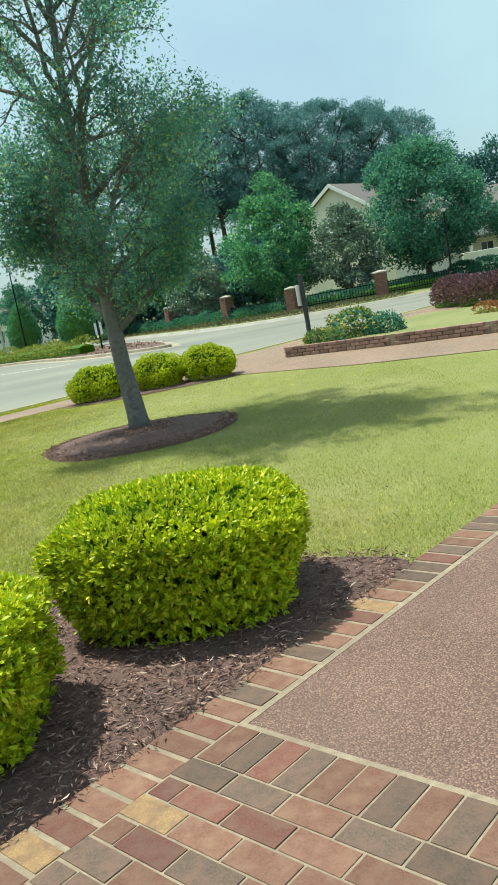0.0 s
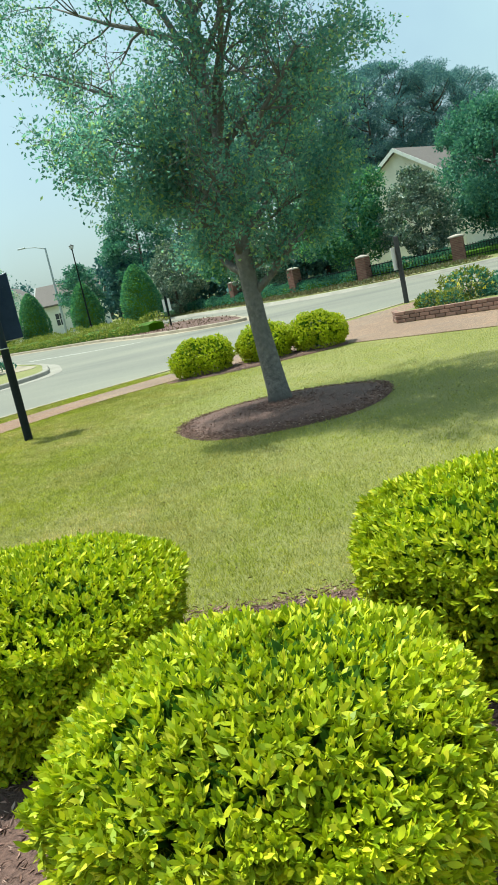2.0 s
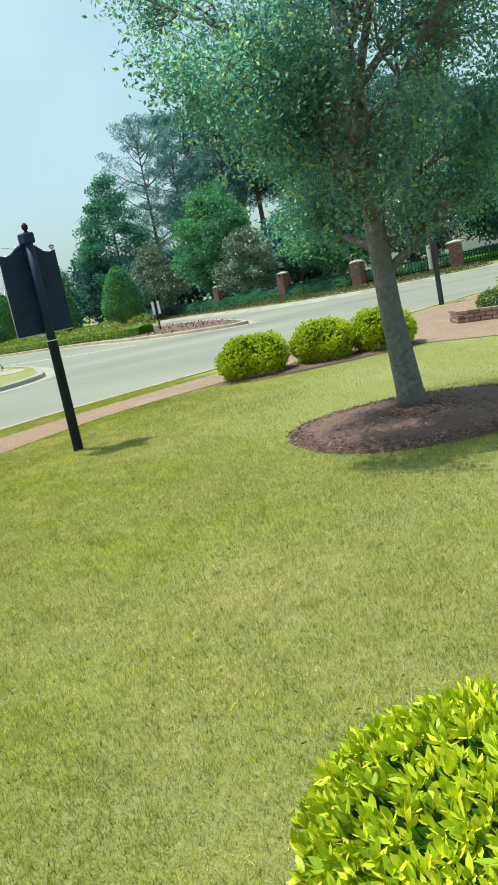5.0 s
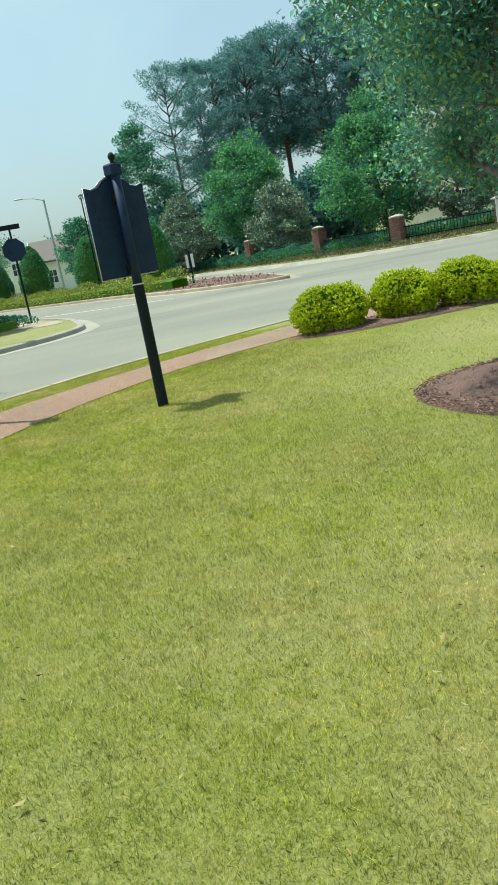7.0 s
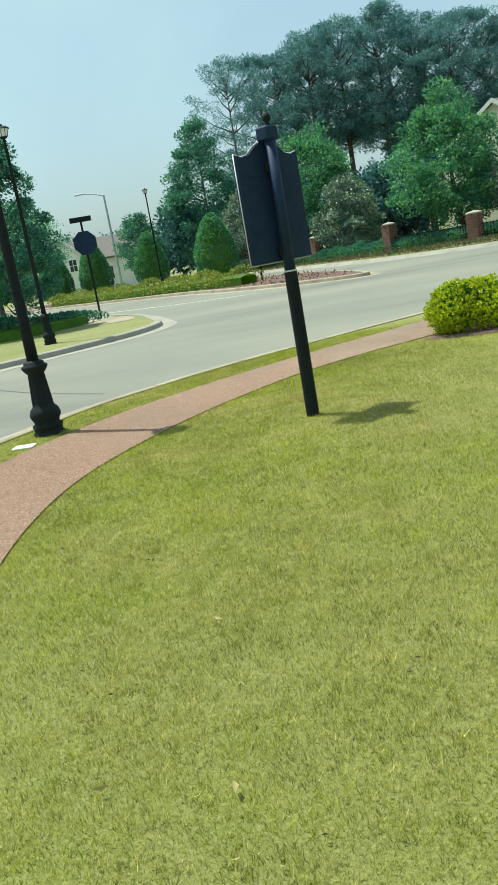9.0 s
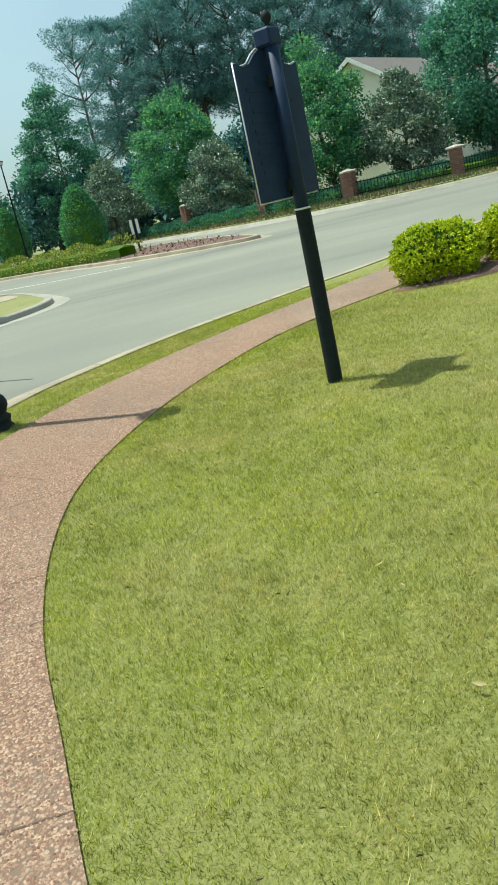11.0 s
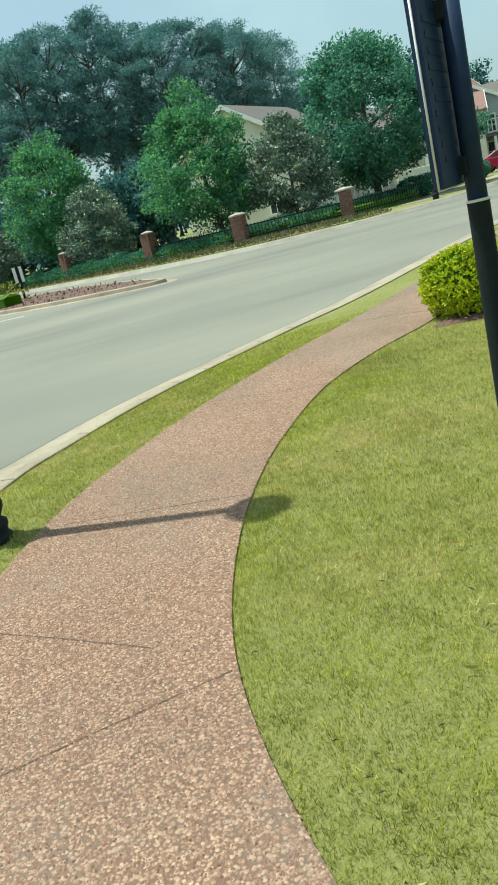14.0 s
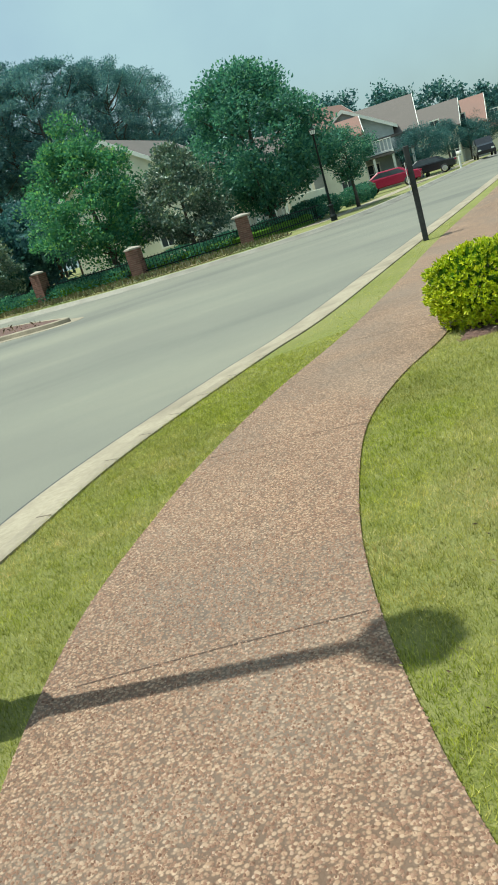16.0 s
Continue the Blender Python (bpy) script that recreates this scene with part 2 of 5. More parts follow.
L_yellow = leaf_mat("yellow_green_leaf", (0.13, 0.175, 0.035), (0.29, 0.325, 0.085), 0.35, 0.6, (0.45, 0.44, 0.19), 0.2)
L_grass = leaf_mat("grass_blade", (0.19, 0.205, 0.042), (0.42, 0.41, 0.11), 0.34, 0.6, (0.62, 0.56, 0.30), 0.2)
# worn straw-coloured, lush and olive patches over the lawn, and the mottle of single tufts
gn, gl = L_grass.node_tree.nodes, L_grass.node_tree.links
mult = [q for q in gn if q.type == "MIX" and q.blend_type == "MULTIPLY"][0]
lawn_at = gn.new("ShaderNodeTexCoord").outputs["Object"]
patch = ramp(gn, [(0.33, (0.72, 0.72, 0.62)), (0.45, (0.98, 1.0, 0.9)), (0.54, (1.06, 1.04, 1.05)), (0.61, (1.36, 1.22, 1.8))])
gl.new(noise_tex(gn, gl, lawn_at, 0.6, 6.0, 0.66), patch.inputs[0])
lush = ramp(gn, [(0.36, (1.04, 0.96, 1.0)), (0.47, (1.0, 1.0, 1.0)), (0.60, (0.95, 1.03, 0.52))])
moved = gn.new("ShaderNodeMapping")
moved.inputs["Location"].default_value = (31, 17, 5)
gl.new(lawn_at, moved.inputs["Vector"])
gl.new(noise_tex(gn, gl, moved.outputs[0], 0.9, 4.0, 0.6), lush.inputs[0])
mid = ramp(gn, [(0.34, (0.74, 0.78, 0.66)), (0.52, (1.0, 1.0, 1.0)), (0.66, (1.3, 1.2, 1.5))])
gl.new(noise_tex(gn, gl, lawn_at, 4.5, 5.0, 0.7), mid.inputs[0])
small = ramp(gn, [(0.36, (0.40, 0.45, 0.34)), (0.5, (0.98, 0.98, 0.96)), (0.64, (1.38, 1.33, 1.35))])
gl.new(noise_tex(gn, gl, lawn_at, 34.0, 4.0, 0.7), small.inputs[0])
both = mix_col(gn, gl, 1.0, patch.outputs[0], lush.outputs[0], "MULTIPLY")
both = mix_col(gn, gl, 1.0, both, mid.outputs[0], "MULTIPLY")
gl.new(mix_col(gn, gl, 1.0, both, small.outputs[0], "MULTIPLY"), mult.inputs[7])
L_dry = leaf_mat("dry_leaf", (0.30, 0.24, 0.08), (0.46, 0.40, 0.18), 0.3, 0.6)
L_litter = leaf_mat("dark_litter", (0.08, 0.05, 0.03), (0.16, 0.11, 0.06), 0.1, 0.8)


# ---- mesh helpers ----
def mesh_np(name, verts, faces, mat, smooth=False):
    """A mesh from arrays of vertices and of triangles or quads."""
    verts, faces = np.asarray(verts, np.float32), np.asarray(faces, np.int32)
    me = bpy.data.meshes.new(name)
    k = faces.shape[1]
    me.vertices.add(len(verts))
    me.vertices.foreach_set("co", verts.ravel())
    me.loops.add(faces.size)
    me.loops.foreach_set("vertex_index", faces.ravel())
    me.polygons.add(len(faces))
    me.polygons.foreach_set("loop_start", np.arange(0, faces.size, k, dtype=np.int32))
    me.update(calc_edges=True)
    if smooth:
        me.polygons.foreach_set("use_smooth", np.ones(len(faces), bool))
    me.materials.append(mat)
    return me


def whorl_mesh(name, at, axis, length, mat, rng, per=6, ratio=0.37):
    """Tufts of rounded leaves: each tuft a ring of leaves that open round its shoot."""
    n = len(at)
    axis = unit(axis)
    one = unit(np.cross(axis, rng.normal(size=(n, 3))))
    two = np.cross(axis, one)
    out = []
    for k in range(per):
        a = (2 * np.pi * k / per + rng.normal(0, 0.35, n))[:, None]
        radial = np.cos(a) * one + np.sin(a) * two
        open_ = rng.uniform(0.3, 1.05, n)[:, None]
        way = unit(axis + radial * open_)
        side = np.cross(axis, radial)
        up = np.cross(side, way)
        ln = (length * rng.uniform(0.6, 1.15, n))[:, None]
        base = at - axis * ln * rng.uniform(0, 0.5, n)[:, None]
        half = side * ln * ratio * 0.5
        curl = -up * ln * rng.uniform(-0.05, 0.18, n)[:, None]
        out.append(np.stack([base, base + way * ln * 0.38 - half * 0.9 - curl * 0.4, base + way * ln * 0.38 + half * 0.9 - curl * 0.4,
                             base + way * ln * 0.7 - half * 0.8 - curl * 0.3, base + way * ln * 0.7 + half * 0.8 - curl * 0.3, base + way * ln + curl * 0.6], 1))
    v = np.concatenate(out).reshape(-1, 3)
    k = np.arange(n * per)[:, None] * 6
    f = np.concatenate([k + [0, 2, 1], k + [1, 2, 4], k + [1, 4, 3], k + [3, 4, 5]])
    return mesh_np(name, v, f, mat, True)


def mesh_bm(name, bm, mat, smooth=False):
    bmesh.ops.recalc_face_normals(bm, faces=bm.faces[:])
    me = bpy.data.meshes.new(name)
    bm.to_mesh(me)
    bm.free()
    for p in me.polygons:
        p.use_smooth = smooth
    me.materials.append(mat)
    return me


def part(name, data, mat, parent, label="", smooth=False):
    """One mesh object under a thing or a part; data is a bmesh or a mesh."""
    me = mesh_bm(name, data, mat, smooth) if isinstance(data, bmesh.types.BMesh) else data
    ob = new(name, me)
    ob.parent = parent
    return tagged(ob, label) if label else ob


def thing(name, label, category, x=0, y=0, z=0, rz=0, group="", kind=""):
    ob = new(name)
    ob.matrix_basis = pose(x, y, z, 0, 0, rz)
    return tagged(ob, label, category, group, kind)


def add_box(bm, c, s, m=None, bevel=0.0):
    r = bmesh.ops.create_cube(bm, size=1.0, matrix=(m or Matrix()) @ Matrix.Translation(c) @ Matrix.Diagonal((*s, 1)))
    if bevel:
        vs = set(r["verts"])
        bmesh.ops.bevel(bm, geom=[e for e in bm.edges if e.verts[0] in vs], offset=bevel, segments=1, affect="EDGES")
    return bm


def box(c, s, bevel=0.0, m=None):
    return add_box(bmesh.new(), c, s, m, bevel)


def lathe(profile, n=20, bm=None):
    """A turned solid from (radius, height) pairs."""
    bm = bm or bmesh.new()
    rings = [[bm.verts.new((max(r, 1e-4) * math.cos(2 * math.pi * i / n), max(r, 1e-4) * math.sin(2 * math.pi * i / n), z)) for i in range(n)] for r, z in profile]
    for a, b in zip(rings, rings[1:]):
        for i in range(n):
            bm.faces.new((a[i], a[(i + 1) % n], b[(i + 1) % n], b[i]))
    bm.faces.new(rings[0][::-1])
    bm.faces.new(rings[-1])
    return bm


def tube(bm, pts, radii, n=7):
    """A tapered tube along points."""
    rings = []
    for i, p in enumerate(pts):
        d = (Vector(pts[min(i + 1, len(pts) - 1)]) - Vector(pts[max(i - 1, 0)])).normalized()
        a = d.orthogonal().normalized() if i == 0 else (prev - d * prev.dot(d)).normalized()
        prev, b = a, d.cross(a)
        rings.append([bm.verts.new(Vector(p) + (a * math.cos(2 * math.pi * k / n) + b * math.sin(2 * math.pi * k / n)) * radii[i]) for k in range(n)])
    for r, s in zip(rings, rings[1:]):
        for k in range(n):
            bm.faces.new((r[k], r[(k + 1) % n], s[(k + 1) % n], s[k]))
    bm.faces.new(rings[0][::-1])
    bm.faces.new(rings[-1])
    return bm


def smooth_line(pts, step=6):
    """A Catmull-Rom curve through points of the plan."""
    p = [np.array(q, float) for q in pts]
    p = [2 * p[0] - p[1]] + p + [2 * p[-1] - p[-2]]
    out = []
    for a, b, c, d in zip(p, p[1:], p[2:], p[3:]):
        for k in range(step):
            t = k / step
            out.append(0.5 * (2 * b + (c - a) * t + (2 * a - 5 * b + 4 * c - d) * t * t + (3 * b - a - 3 * c + d) * t**3))
    return np.array(out + [p[-2]])


def slab(outline, top, thick, bevel=0.0):
    """A flat slab over an outline of the plan."""
    bm = bmesh.new()
    up = [bm.verts.new((x, y, top)) for x, y in outline]
    dn = [bm.verts.new((x, y, top - thick)) for x, y in outline]
    bm.faces.new(up)
    n = len(up)
    for i in range(n):
        bm.faces.new((up[i], dn[i], dn[(i + 1) % n], up[(i + 1) % n]))
    bmesh.ops.triangulate(bm, faces=[f for f in bm.faces if len(f.verts) > 4])
    return bm


def sweep(line, section, closed=False):
    """A strip whose section of (offset to the left, height) follows a line of the plan."""
    line = np.asarray(line)
    d = np.roll(line, -1, 0) - np.roll(line, 1, 0)
    if not closed:
        d[0], d[-1] = line[1] - line[0], line[-1] - line[-2]
    d /= np.linalg.norm(d, axis=1)[:, None]
    nrm = np.stack([-d[:, 1], d[:, 0]], 1)
    bm = bmesh.new()
    rows = [[bm.verts.new((*(p + q * o), z)) for o, z in section] for p, q in zip(line, nrm)]
    pairs = list(zip(rows, rows[1:] + ([rows[0]] if closed else [])))
    for a, b in pairs[: len(rows) if closed else len(rows) - 1]:
        for i in range(len(section) - 1):
            bm.faces.new((a[i], a[i + 1], b[i + 1], b[i]))
    return bm


def inside(poly, pts):
    """Which points of the plan lie in a polygon."""
    poly, x, y = np.asarray(poly), pts[:, 0], pts[:, 1]
    hit = np.zeros(len(pts), bool)
    for (x0, y0), (x1, y1) in zip(poly, np.roll(poly, -1, 0)):
        if y0 != y1:
            hit ^= ((y0 > y) != (y1 > y)) & (x < (x1 - x0) * (y - y0) / (y1 - y0) + x0)
    return hit


def unit(a):
    return a / np.maximum(np.linalg.norm(a, axis=-1, keepdims=True), 1e-9)


def leaves_mesh(name, at, way, length, ratio, mat, rng, fold=0.25):
    """Many leaves in one mesh: each a pair of triangles folded along its rib."""
    n = len(at)
    way = unit(way)
    side = unit(np.cross(way, rng.normal(size=(n, 3))))
    up = np.cross(side, way)
    ln = np.broadcast_to(np.asarray(length), (n,))[:, None]
    mid = at + way * ln * 0.45
    lift = up * ln * ratio * fold
    v = np.stack([at, mid + side * ln * ratio * 0.5 + lift, at + way * ln, mid - side * ln * ratio * 0.5 + lift], 1).reshape(-1, 3)
    k = np.arange(n)[:, None] * 4
    f = np.concatenate([k + [0, 1, 2], k + [0, 2, 3]])
    return mesh_np(name, v, f, mat)


# ---- ground, road, kerbs ----
KERB = smooth_line([(-10.5, -40), (-10.0, 0), (-9.2, 6.5), (-8.45, 10), (-7.62, 12.1), (-7.05, 13.4), (-6.6, 14.02), (-6.0, 14.75), (-5.4, 15.35), (-4.65, 16.0), (-3.7, 16.8), (-2.35, 17.9), (0.9, 21.05), (9.6, 29.5), (30, 49.5), (90, 108)], 8)
FARKERB = smooth_line([(-60, 92), (-30, 75), (-12, 63), (-7.2, 57), (-4.4, 51), (-2.0, 45.5), (0.6, 41.4), (3.6, 39.2), (7.2, 38.6), (11.0, 40.0), (17, 45), (30, 57.5), (84, 110)], 8)
ISLE_W = smooth_line([(-60, 0), (-26, 6), (-15.5, 15.8), (-11.1, 20.7), (-9.9, 22.1), (-8.85, 23.6), (-8.5, 25.3), (-8.95, 27.2), (-10.3, 31), (-13.9, 37.5), (-17.5, 43), (-27, 52), (-60, 70)], 6)
ISLE_M = smooth_line([(-32, 72), (-23, 59.5), (-11.6, 45), (-8.1, 38.9), (-5.6, 35.2), (-3.6, 33.1), (-2.75, 32.7), (-2.6, 33.4), (-3.4, 38.0), (-5.2, 43.4), (-9.5, 50), (-17, 58.5), (-29, 73)], 5)

ground = new("ground", mesh_bm("ground", slab([(-700, -700), (700, -700), (700, 700), (-700, 700)], -0.16, 0.3), M_farlawn))
tagged(ground, "flat grassy land reaching out to the horizon", "ground", kind="structure")
road = new("road", mesh_bm("road", slab([(-80, -60), (120, -60), (120, 130), (-80, 130)], -0.085, 0.05), M_asphalt))
tagged(road, "worn pale grey asphalt street at a junction", "road", kind="structure")
lawn = new("lawn", mesh_bm("lawn", slab([tuple(p) for p in KERB] + [(120, 90), (120, -40)], -0.012, 0.12), M_soil))
tagged(lawn, "mown sunlit lawn of short warm-season grass", "lawn", kind="structure")
verge = new("verge", mesh_bm("verge", slab([tuple(p) for p in FARKERB] + [(300, 400), (-300, 400), (-300, 92)], 0.03, 0.16), M_farlawn))
tagged(verge, "grassy ground on the far side of the street", "ground", kind="structure")
kerb = new("kerb", mesh_bm("kerb", sweep(KERB, [(-0.04, -0.1), (-0.04, 0.002), (-0.02, 0.008), (0.07, 0.008), (0.09, 0.002), (0.12, -0.05), (0.5, -0.074), (0.5, -0.12)]), M_concrete))
tagged(kerb, "pale concrete kerb and gutter along the lawn", "kerb", kind="structure")
part("edge_crack", sweep(KERB, [(0.5, -0.0795), (0.535, -0.0795)]), M_tar, kerb)
kerb_far = new("kerb", mesh_bm("kerb_far", sweep(FARKERB, [(0.02, -0.1), (0.02, 0.05), (-0.16, 0.05), (-0.22, 0.02), (-0.26, -0.06), (-0.7, -0.078), (-0.7, -0.12)]), M_gutter, True))
tagged(kerb_far, "dusty concrete kerb across the street", "kerb", kind="structure")
for line, lab in ((ISLE_W, "grassy corner island with a raised concrete kerb"), (ISLE_M, "planted median island with a concrete kerb")):
    isle = new("traffic_island", mesh_bm("traffic_island", slab([tuple(p) for p in line], 0.045, 0.15), M_farlawn if line is ISLE_W else M_mulch))
    tagged(isle, lab, "traffic island", kind="structure")
    part("kerb", sweep(line, [(0.14, 0.03), (0.14, 0.052), (-0.02, 0.052), (-0.05, 0.03), (-0.07, -0.07), (-0.45, -0.08), (-0.45, -0.12)]), M_gutter if line is ISLE_W else M_concrete, isle)
# concrete crossing on the corner island, a tar seam and a worn line in the road
tagged(new("ramp", mesh_bm("ramp", slab(smooth_line([(-18, 38), (-12.6, 31), (-10.6, 28.4), (-10.0, 29.5), (-13.8, 36.3), (-17.5, 41.5)], 3), 0.056, 0.05), M_concrete)), "pale concrete crossing on the corner island", "pavement", kind="structure")
seam = sweep(smooth_line([(-11.5, 19.2), (-9.7, 17.2), (-8.7, 16.1), (-8.0, 15.45), (-7.3, 14.85)], 6), [(0.012, -0.081), (-0.012, -0.081)])
tagged(new("tar_seam", mesh_bm("tar_seam", seam, M_tar)), "dark tar seam across the asphalt", "road seam", kind="structure")
stripe = sweep(smooth_line([(-13.2, 38.6), (-10.3, 36.0), (-8.0, 34.5), (-6.9, 33.9)], 6), [(0.06, -0.08), (-0.06, -0.08)])
tagged(new("road_line", mesh_bm("road_line", stripe, M_line)), "worn white line on the asphalt", "road marking", kind="structure")

# ---- walks ----
WALK_L = [(-7.9, -10), (-7.75, 3), (-7.6, 8.5), (-7.3, 10.75), (-7.05, 11.65), (-6.62, 12.55), (-6.05, 13.35), (-5.45, 14.08), (-4.45, 15.1), (-3.05, 16.35), (-1.05, 18.35), (2.5, 22.0), (11.6, 30.9), (40, 59)]
WALK_R = [(42, 57), (12.6, 29.0), (4.2, 20.4), (1.02, 17.0), (1.02, 16.53), (2.93, 14.89), (4.44, 13.77), (12.0, 8.2), (11.0, 6.2), (3.7, 11.48), (1.95, 12.77), (-0.12, 14.88), (-1.2, 15.55), (-2.3, 15.35), (-3.2, 14.68), (-3.93, 14.15), (-4.65, 13.45), (-5.3, 12.5), (-5.72, 11.72), (-6.05, 10.9), (-6.26, 10.1), (-6.31, 9.3), (-6.24, 8.45), (-6.08, 7.7), (-5.8, 6.6), (-5.2, 5.2), (-4.6, 3.6), (-4.6, -10)]
left = smooth_line(WALK_L, 6)
right = np.concatenate([np.array(WALK_R[:4]), np.array(WALK_R[4:10]), smooth_line(WALK_R[10:], 6)])
WALK = np.concatenate([left, right])
sidewalk = new("sidewalk", mesh_bm("sidewalk", slab([tuple(p) for p in WALK], 0.0, 0.09), M_walk))
tagged(sidewalk, "winding pinkish exposed-aggregate concrete sidewalk", "sidewalk", kind="structure")


def groove(a, b, w=0.008):
    return sweep(np.array([a, ((np.array(a) + np.array(b)) / 2 + (0.004, 0.006)), b]), [(w / 2, 0.0015), (-w / 2, 0.0015)])


for a, b in (((-7.42, 9.86), (-6.28, 10.04)), ((-7.6, 8.78), (-6.3, 8.9)), ((-6.75, 12.06), (-5.8, 11.63)), ((-6.22, 8.47), (-6.29, 8.44)), ((-7.2, 11.05), (-6.5, 10.36)),
             ((-5.45, 14.05), (-4.6, 13.5)), ((-3.4, 16.0), (-2.6, 15.2)), ((-0.3, 19.0), (0.6, 17.3)), ((-7.6, 7.2), (-6.0, 7.35)), ((-7.6, 5.6), (-5.4, 5.7))):
    part("joint", groove(a, b), M_joint, sidewalk)
part("crack", sweep(smooth_line([(-6.78, 8.33), (-6.66, 8.47), (-6.55, 8.61), (-6.42, 8.745)], 3), [(0.009, 0.0018), (-0.006, 0.0018)]), M_joint, sidewalk)
for k in (40, 50, 58, 63, 67, 71, 75, 79):
    p, q = KERB[k], KERB[k + 1]
    d = (q - p) / np.linalg.norm(q - p)
    part("joint", sweep(np.array([p + np.array([-d[1], d[0]]) * o for o in (-0.035, 0.02, 0.07)]), [(0.005, 0.0095), (-0.005, 0.0095)]), M_joint, kerb)

rng = np.random.default_rng(5)
# loose-looking pebbles of the walk where the camera passes over it
pts = np.stack([rng.uniform(-7.75, -4.3, 300000), rng.uniform(7.0, 15.2, 300000)], 1)
keep = inside(WALK, pts) & (rng.uniform(size=len(pts)) < np.clip(1.25 - (pts[:, 1] - 9.5) / 4.5, 0.12, 1))
pts = pts[keep][:112000]
n = len(pts)
r = rng.uniform(0.003, 0.0072, n)
ang = rng.uniform(0, np.pi, n)
asp = rng.uniform(0.6, 1.0, n)
ca, sa = np.cos(ang), np.sin(ang)
ring = []
for k in range(5):
    u, w = np.cos(k * 1.2566) * r * rng.uniform(0.8, 1.2, n), np.sin(k * 1.2566) * r * asp
    ring.append(np.stack([pts[:, 0] + ca * u - sa * w, pts[:, 1] + sa * u + ca * w, np.full(n, -0.001)], 1))
topv = np.stack([pts[:, 0] + rng.normal(0, 0.001, n), pts[:, 1], r * rng.uniform(0.6, 1.15, n)], 1)
v = np.stack(ring + [topv], 1).reshape(-1, 3)
k = np.arange(n)[:, None] * 6
f = np.concatenate([k + [a, (a + 1) % 5, 5] for a in range(5)])
M_pebble, pn, pl, pb = nodes_of("walk_pebble")
pr = ramp(pn, [(0.0, (0.13, 0.072, 0.050)), (0.3, (0.268, 0.160, 0.112)), (0.55, (0.195, 0.112, 0.078)), (0.9, (0.32, 0.203, 0.144)), (1.0, (0.43, 0.31, 0.235))])
pl.new(pn.new("ShaderNodeNewGeometry").outputs["Random Per Island"], pr.inputs[0])
pl.new(pr.outputs[0], pb.inputs["Base Color"])
pb.inputs["Roughness"].default_value = 0.8
pb.inputs["Specular IOR Level"].default_value = 0.2
tagged(part("pebbles", mesh_np("pebbles", v, f, M_pebble, True), None, sidewalk), kind="stuff")


# ---- mulch beds ----
BED = smooth_line([(-2.6, 0.3), (-1.55, 1.3), (-0.9, 1.98), (-0.3, 2.6), (0.2, 3.12), (0.7, 3.68), (0.5, 3.88), (0.1, 4.08), (-0.5, 4.3), (-1.15, 4.3), (-1.8, 4.32), (-2.5, 4.3), (-2.85, 3.7), (-3.0, 2.4), (-3.4, 1.0)], 5)
RING = np.array([(-1.2 + 1.13 * math.cos(a) * (1 + 0.05 * math.sin(3 * a)), 9.3 + 1.1 * math.sin(a) * (1 + 0.04 * math.cos(2 * a))) for a in np.linspace(0, 2 * np.pi, 40)[:-1]])
TRIO = smooth_line([(-3.2, 14.45), (-2.4, 14.16), (-1.2, 14.32), (-0.2, 14.65), (-0.1, 15.0), (-1.1, 15.5), (-2.2, 15.3)], 4)


def mulch_bed(label, outline, height, chips, name="mulch_bed"):
    """A low mound of bark with chips strewn over it."""
    o = np.asarray(outline)
    c = o.mean(0)
    bm = bmesh.new()
    rows = []
    for s, h in ((1.0, -0.02), (0.97, 0.012), (0.75, height * 0.7), (0.4, height)):
        rows.append([bm.verts.new((*(c + (p - c) * s), h)) for p in o])
    m = len(o)
    for a, b in zip(rows, rows[1:]):
        for i in range(m):
            bm.faces.new((a[i], a[(i + 1) % m], b[(i + 1) % m], b[i]))
    bm.faces.new(rows[-1])
    bed = new(name, mesh_bm(name, bm, M_mulch, True))
    tagged(bed, label, "mulch bed", kind="structure")
    lo, hi = o.min(0), o.max(0)
    p = rng.uniform(lo, hi, (chips * 2, 2))
    p = p[inside(c + (o - c) * 1.015, p)][:chips]
    d = np.linalg.norm(p - c, axis=1) / np.maximum(np.linalg.norm(o - c, axis=1).mean(), 0.1)
    z = np.clip(height * (1.15 - d), 0.012, height) + rng.uniform(0.0, 0.018, len(p))
    at = np.column_stack([p, z])
    way = rng.normal(size=(len(p), 3)) * (1, 1, 0.22)
    tagged(part("bark_chips", leaves_mesh("bark_chips", at, way, rng.uniform(0.014, 0.046, len(p)), 0.2, M_chip, rng, 0.5), None, bed), kind="stuff")
    return bed


M_chip, cn, cl, cb = nodes_of("bark_chip_shade")
cr = ramp(cn, [(0.0, (0.08, 0.042, 0.034)), (0.5, (0.215, 0.118, 0.092)), (0.9, (0.35, 0.22, 0.175)), (1.0, (0.55, 0.42, 0.35))])
cl.new(cn.new("ShaderNodeNewGeometry").outputs["Random Per Island"], cr.inputs[0])
cl.new(cr.outputs[0], cb.inputs["Base Color"])
cb.inputs["Roughness"].default_value = 0.85
mulch_bed("dark brown bark mulch bed under the clipped shrubs", BED, 0.035, 30000)
mulch_bed("oval of dark bark mulch round the tree", RING, 0.075, 20000)
mulch_bed("narrow strip of reddish bark mulch", TRIO, 0.03, 2500)

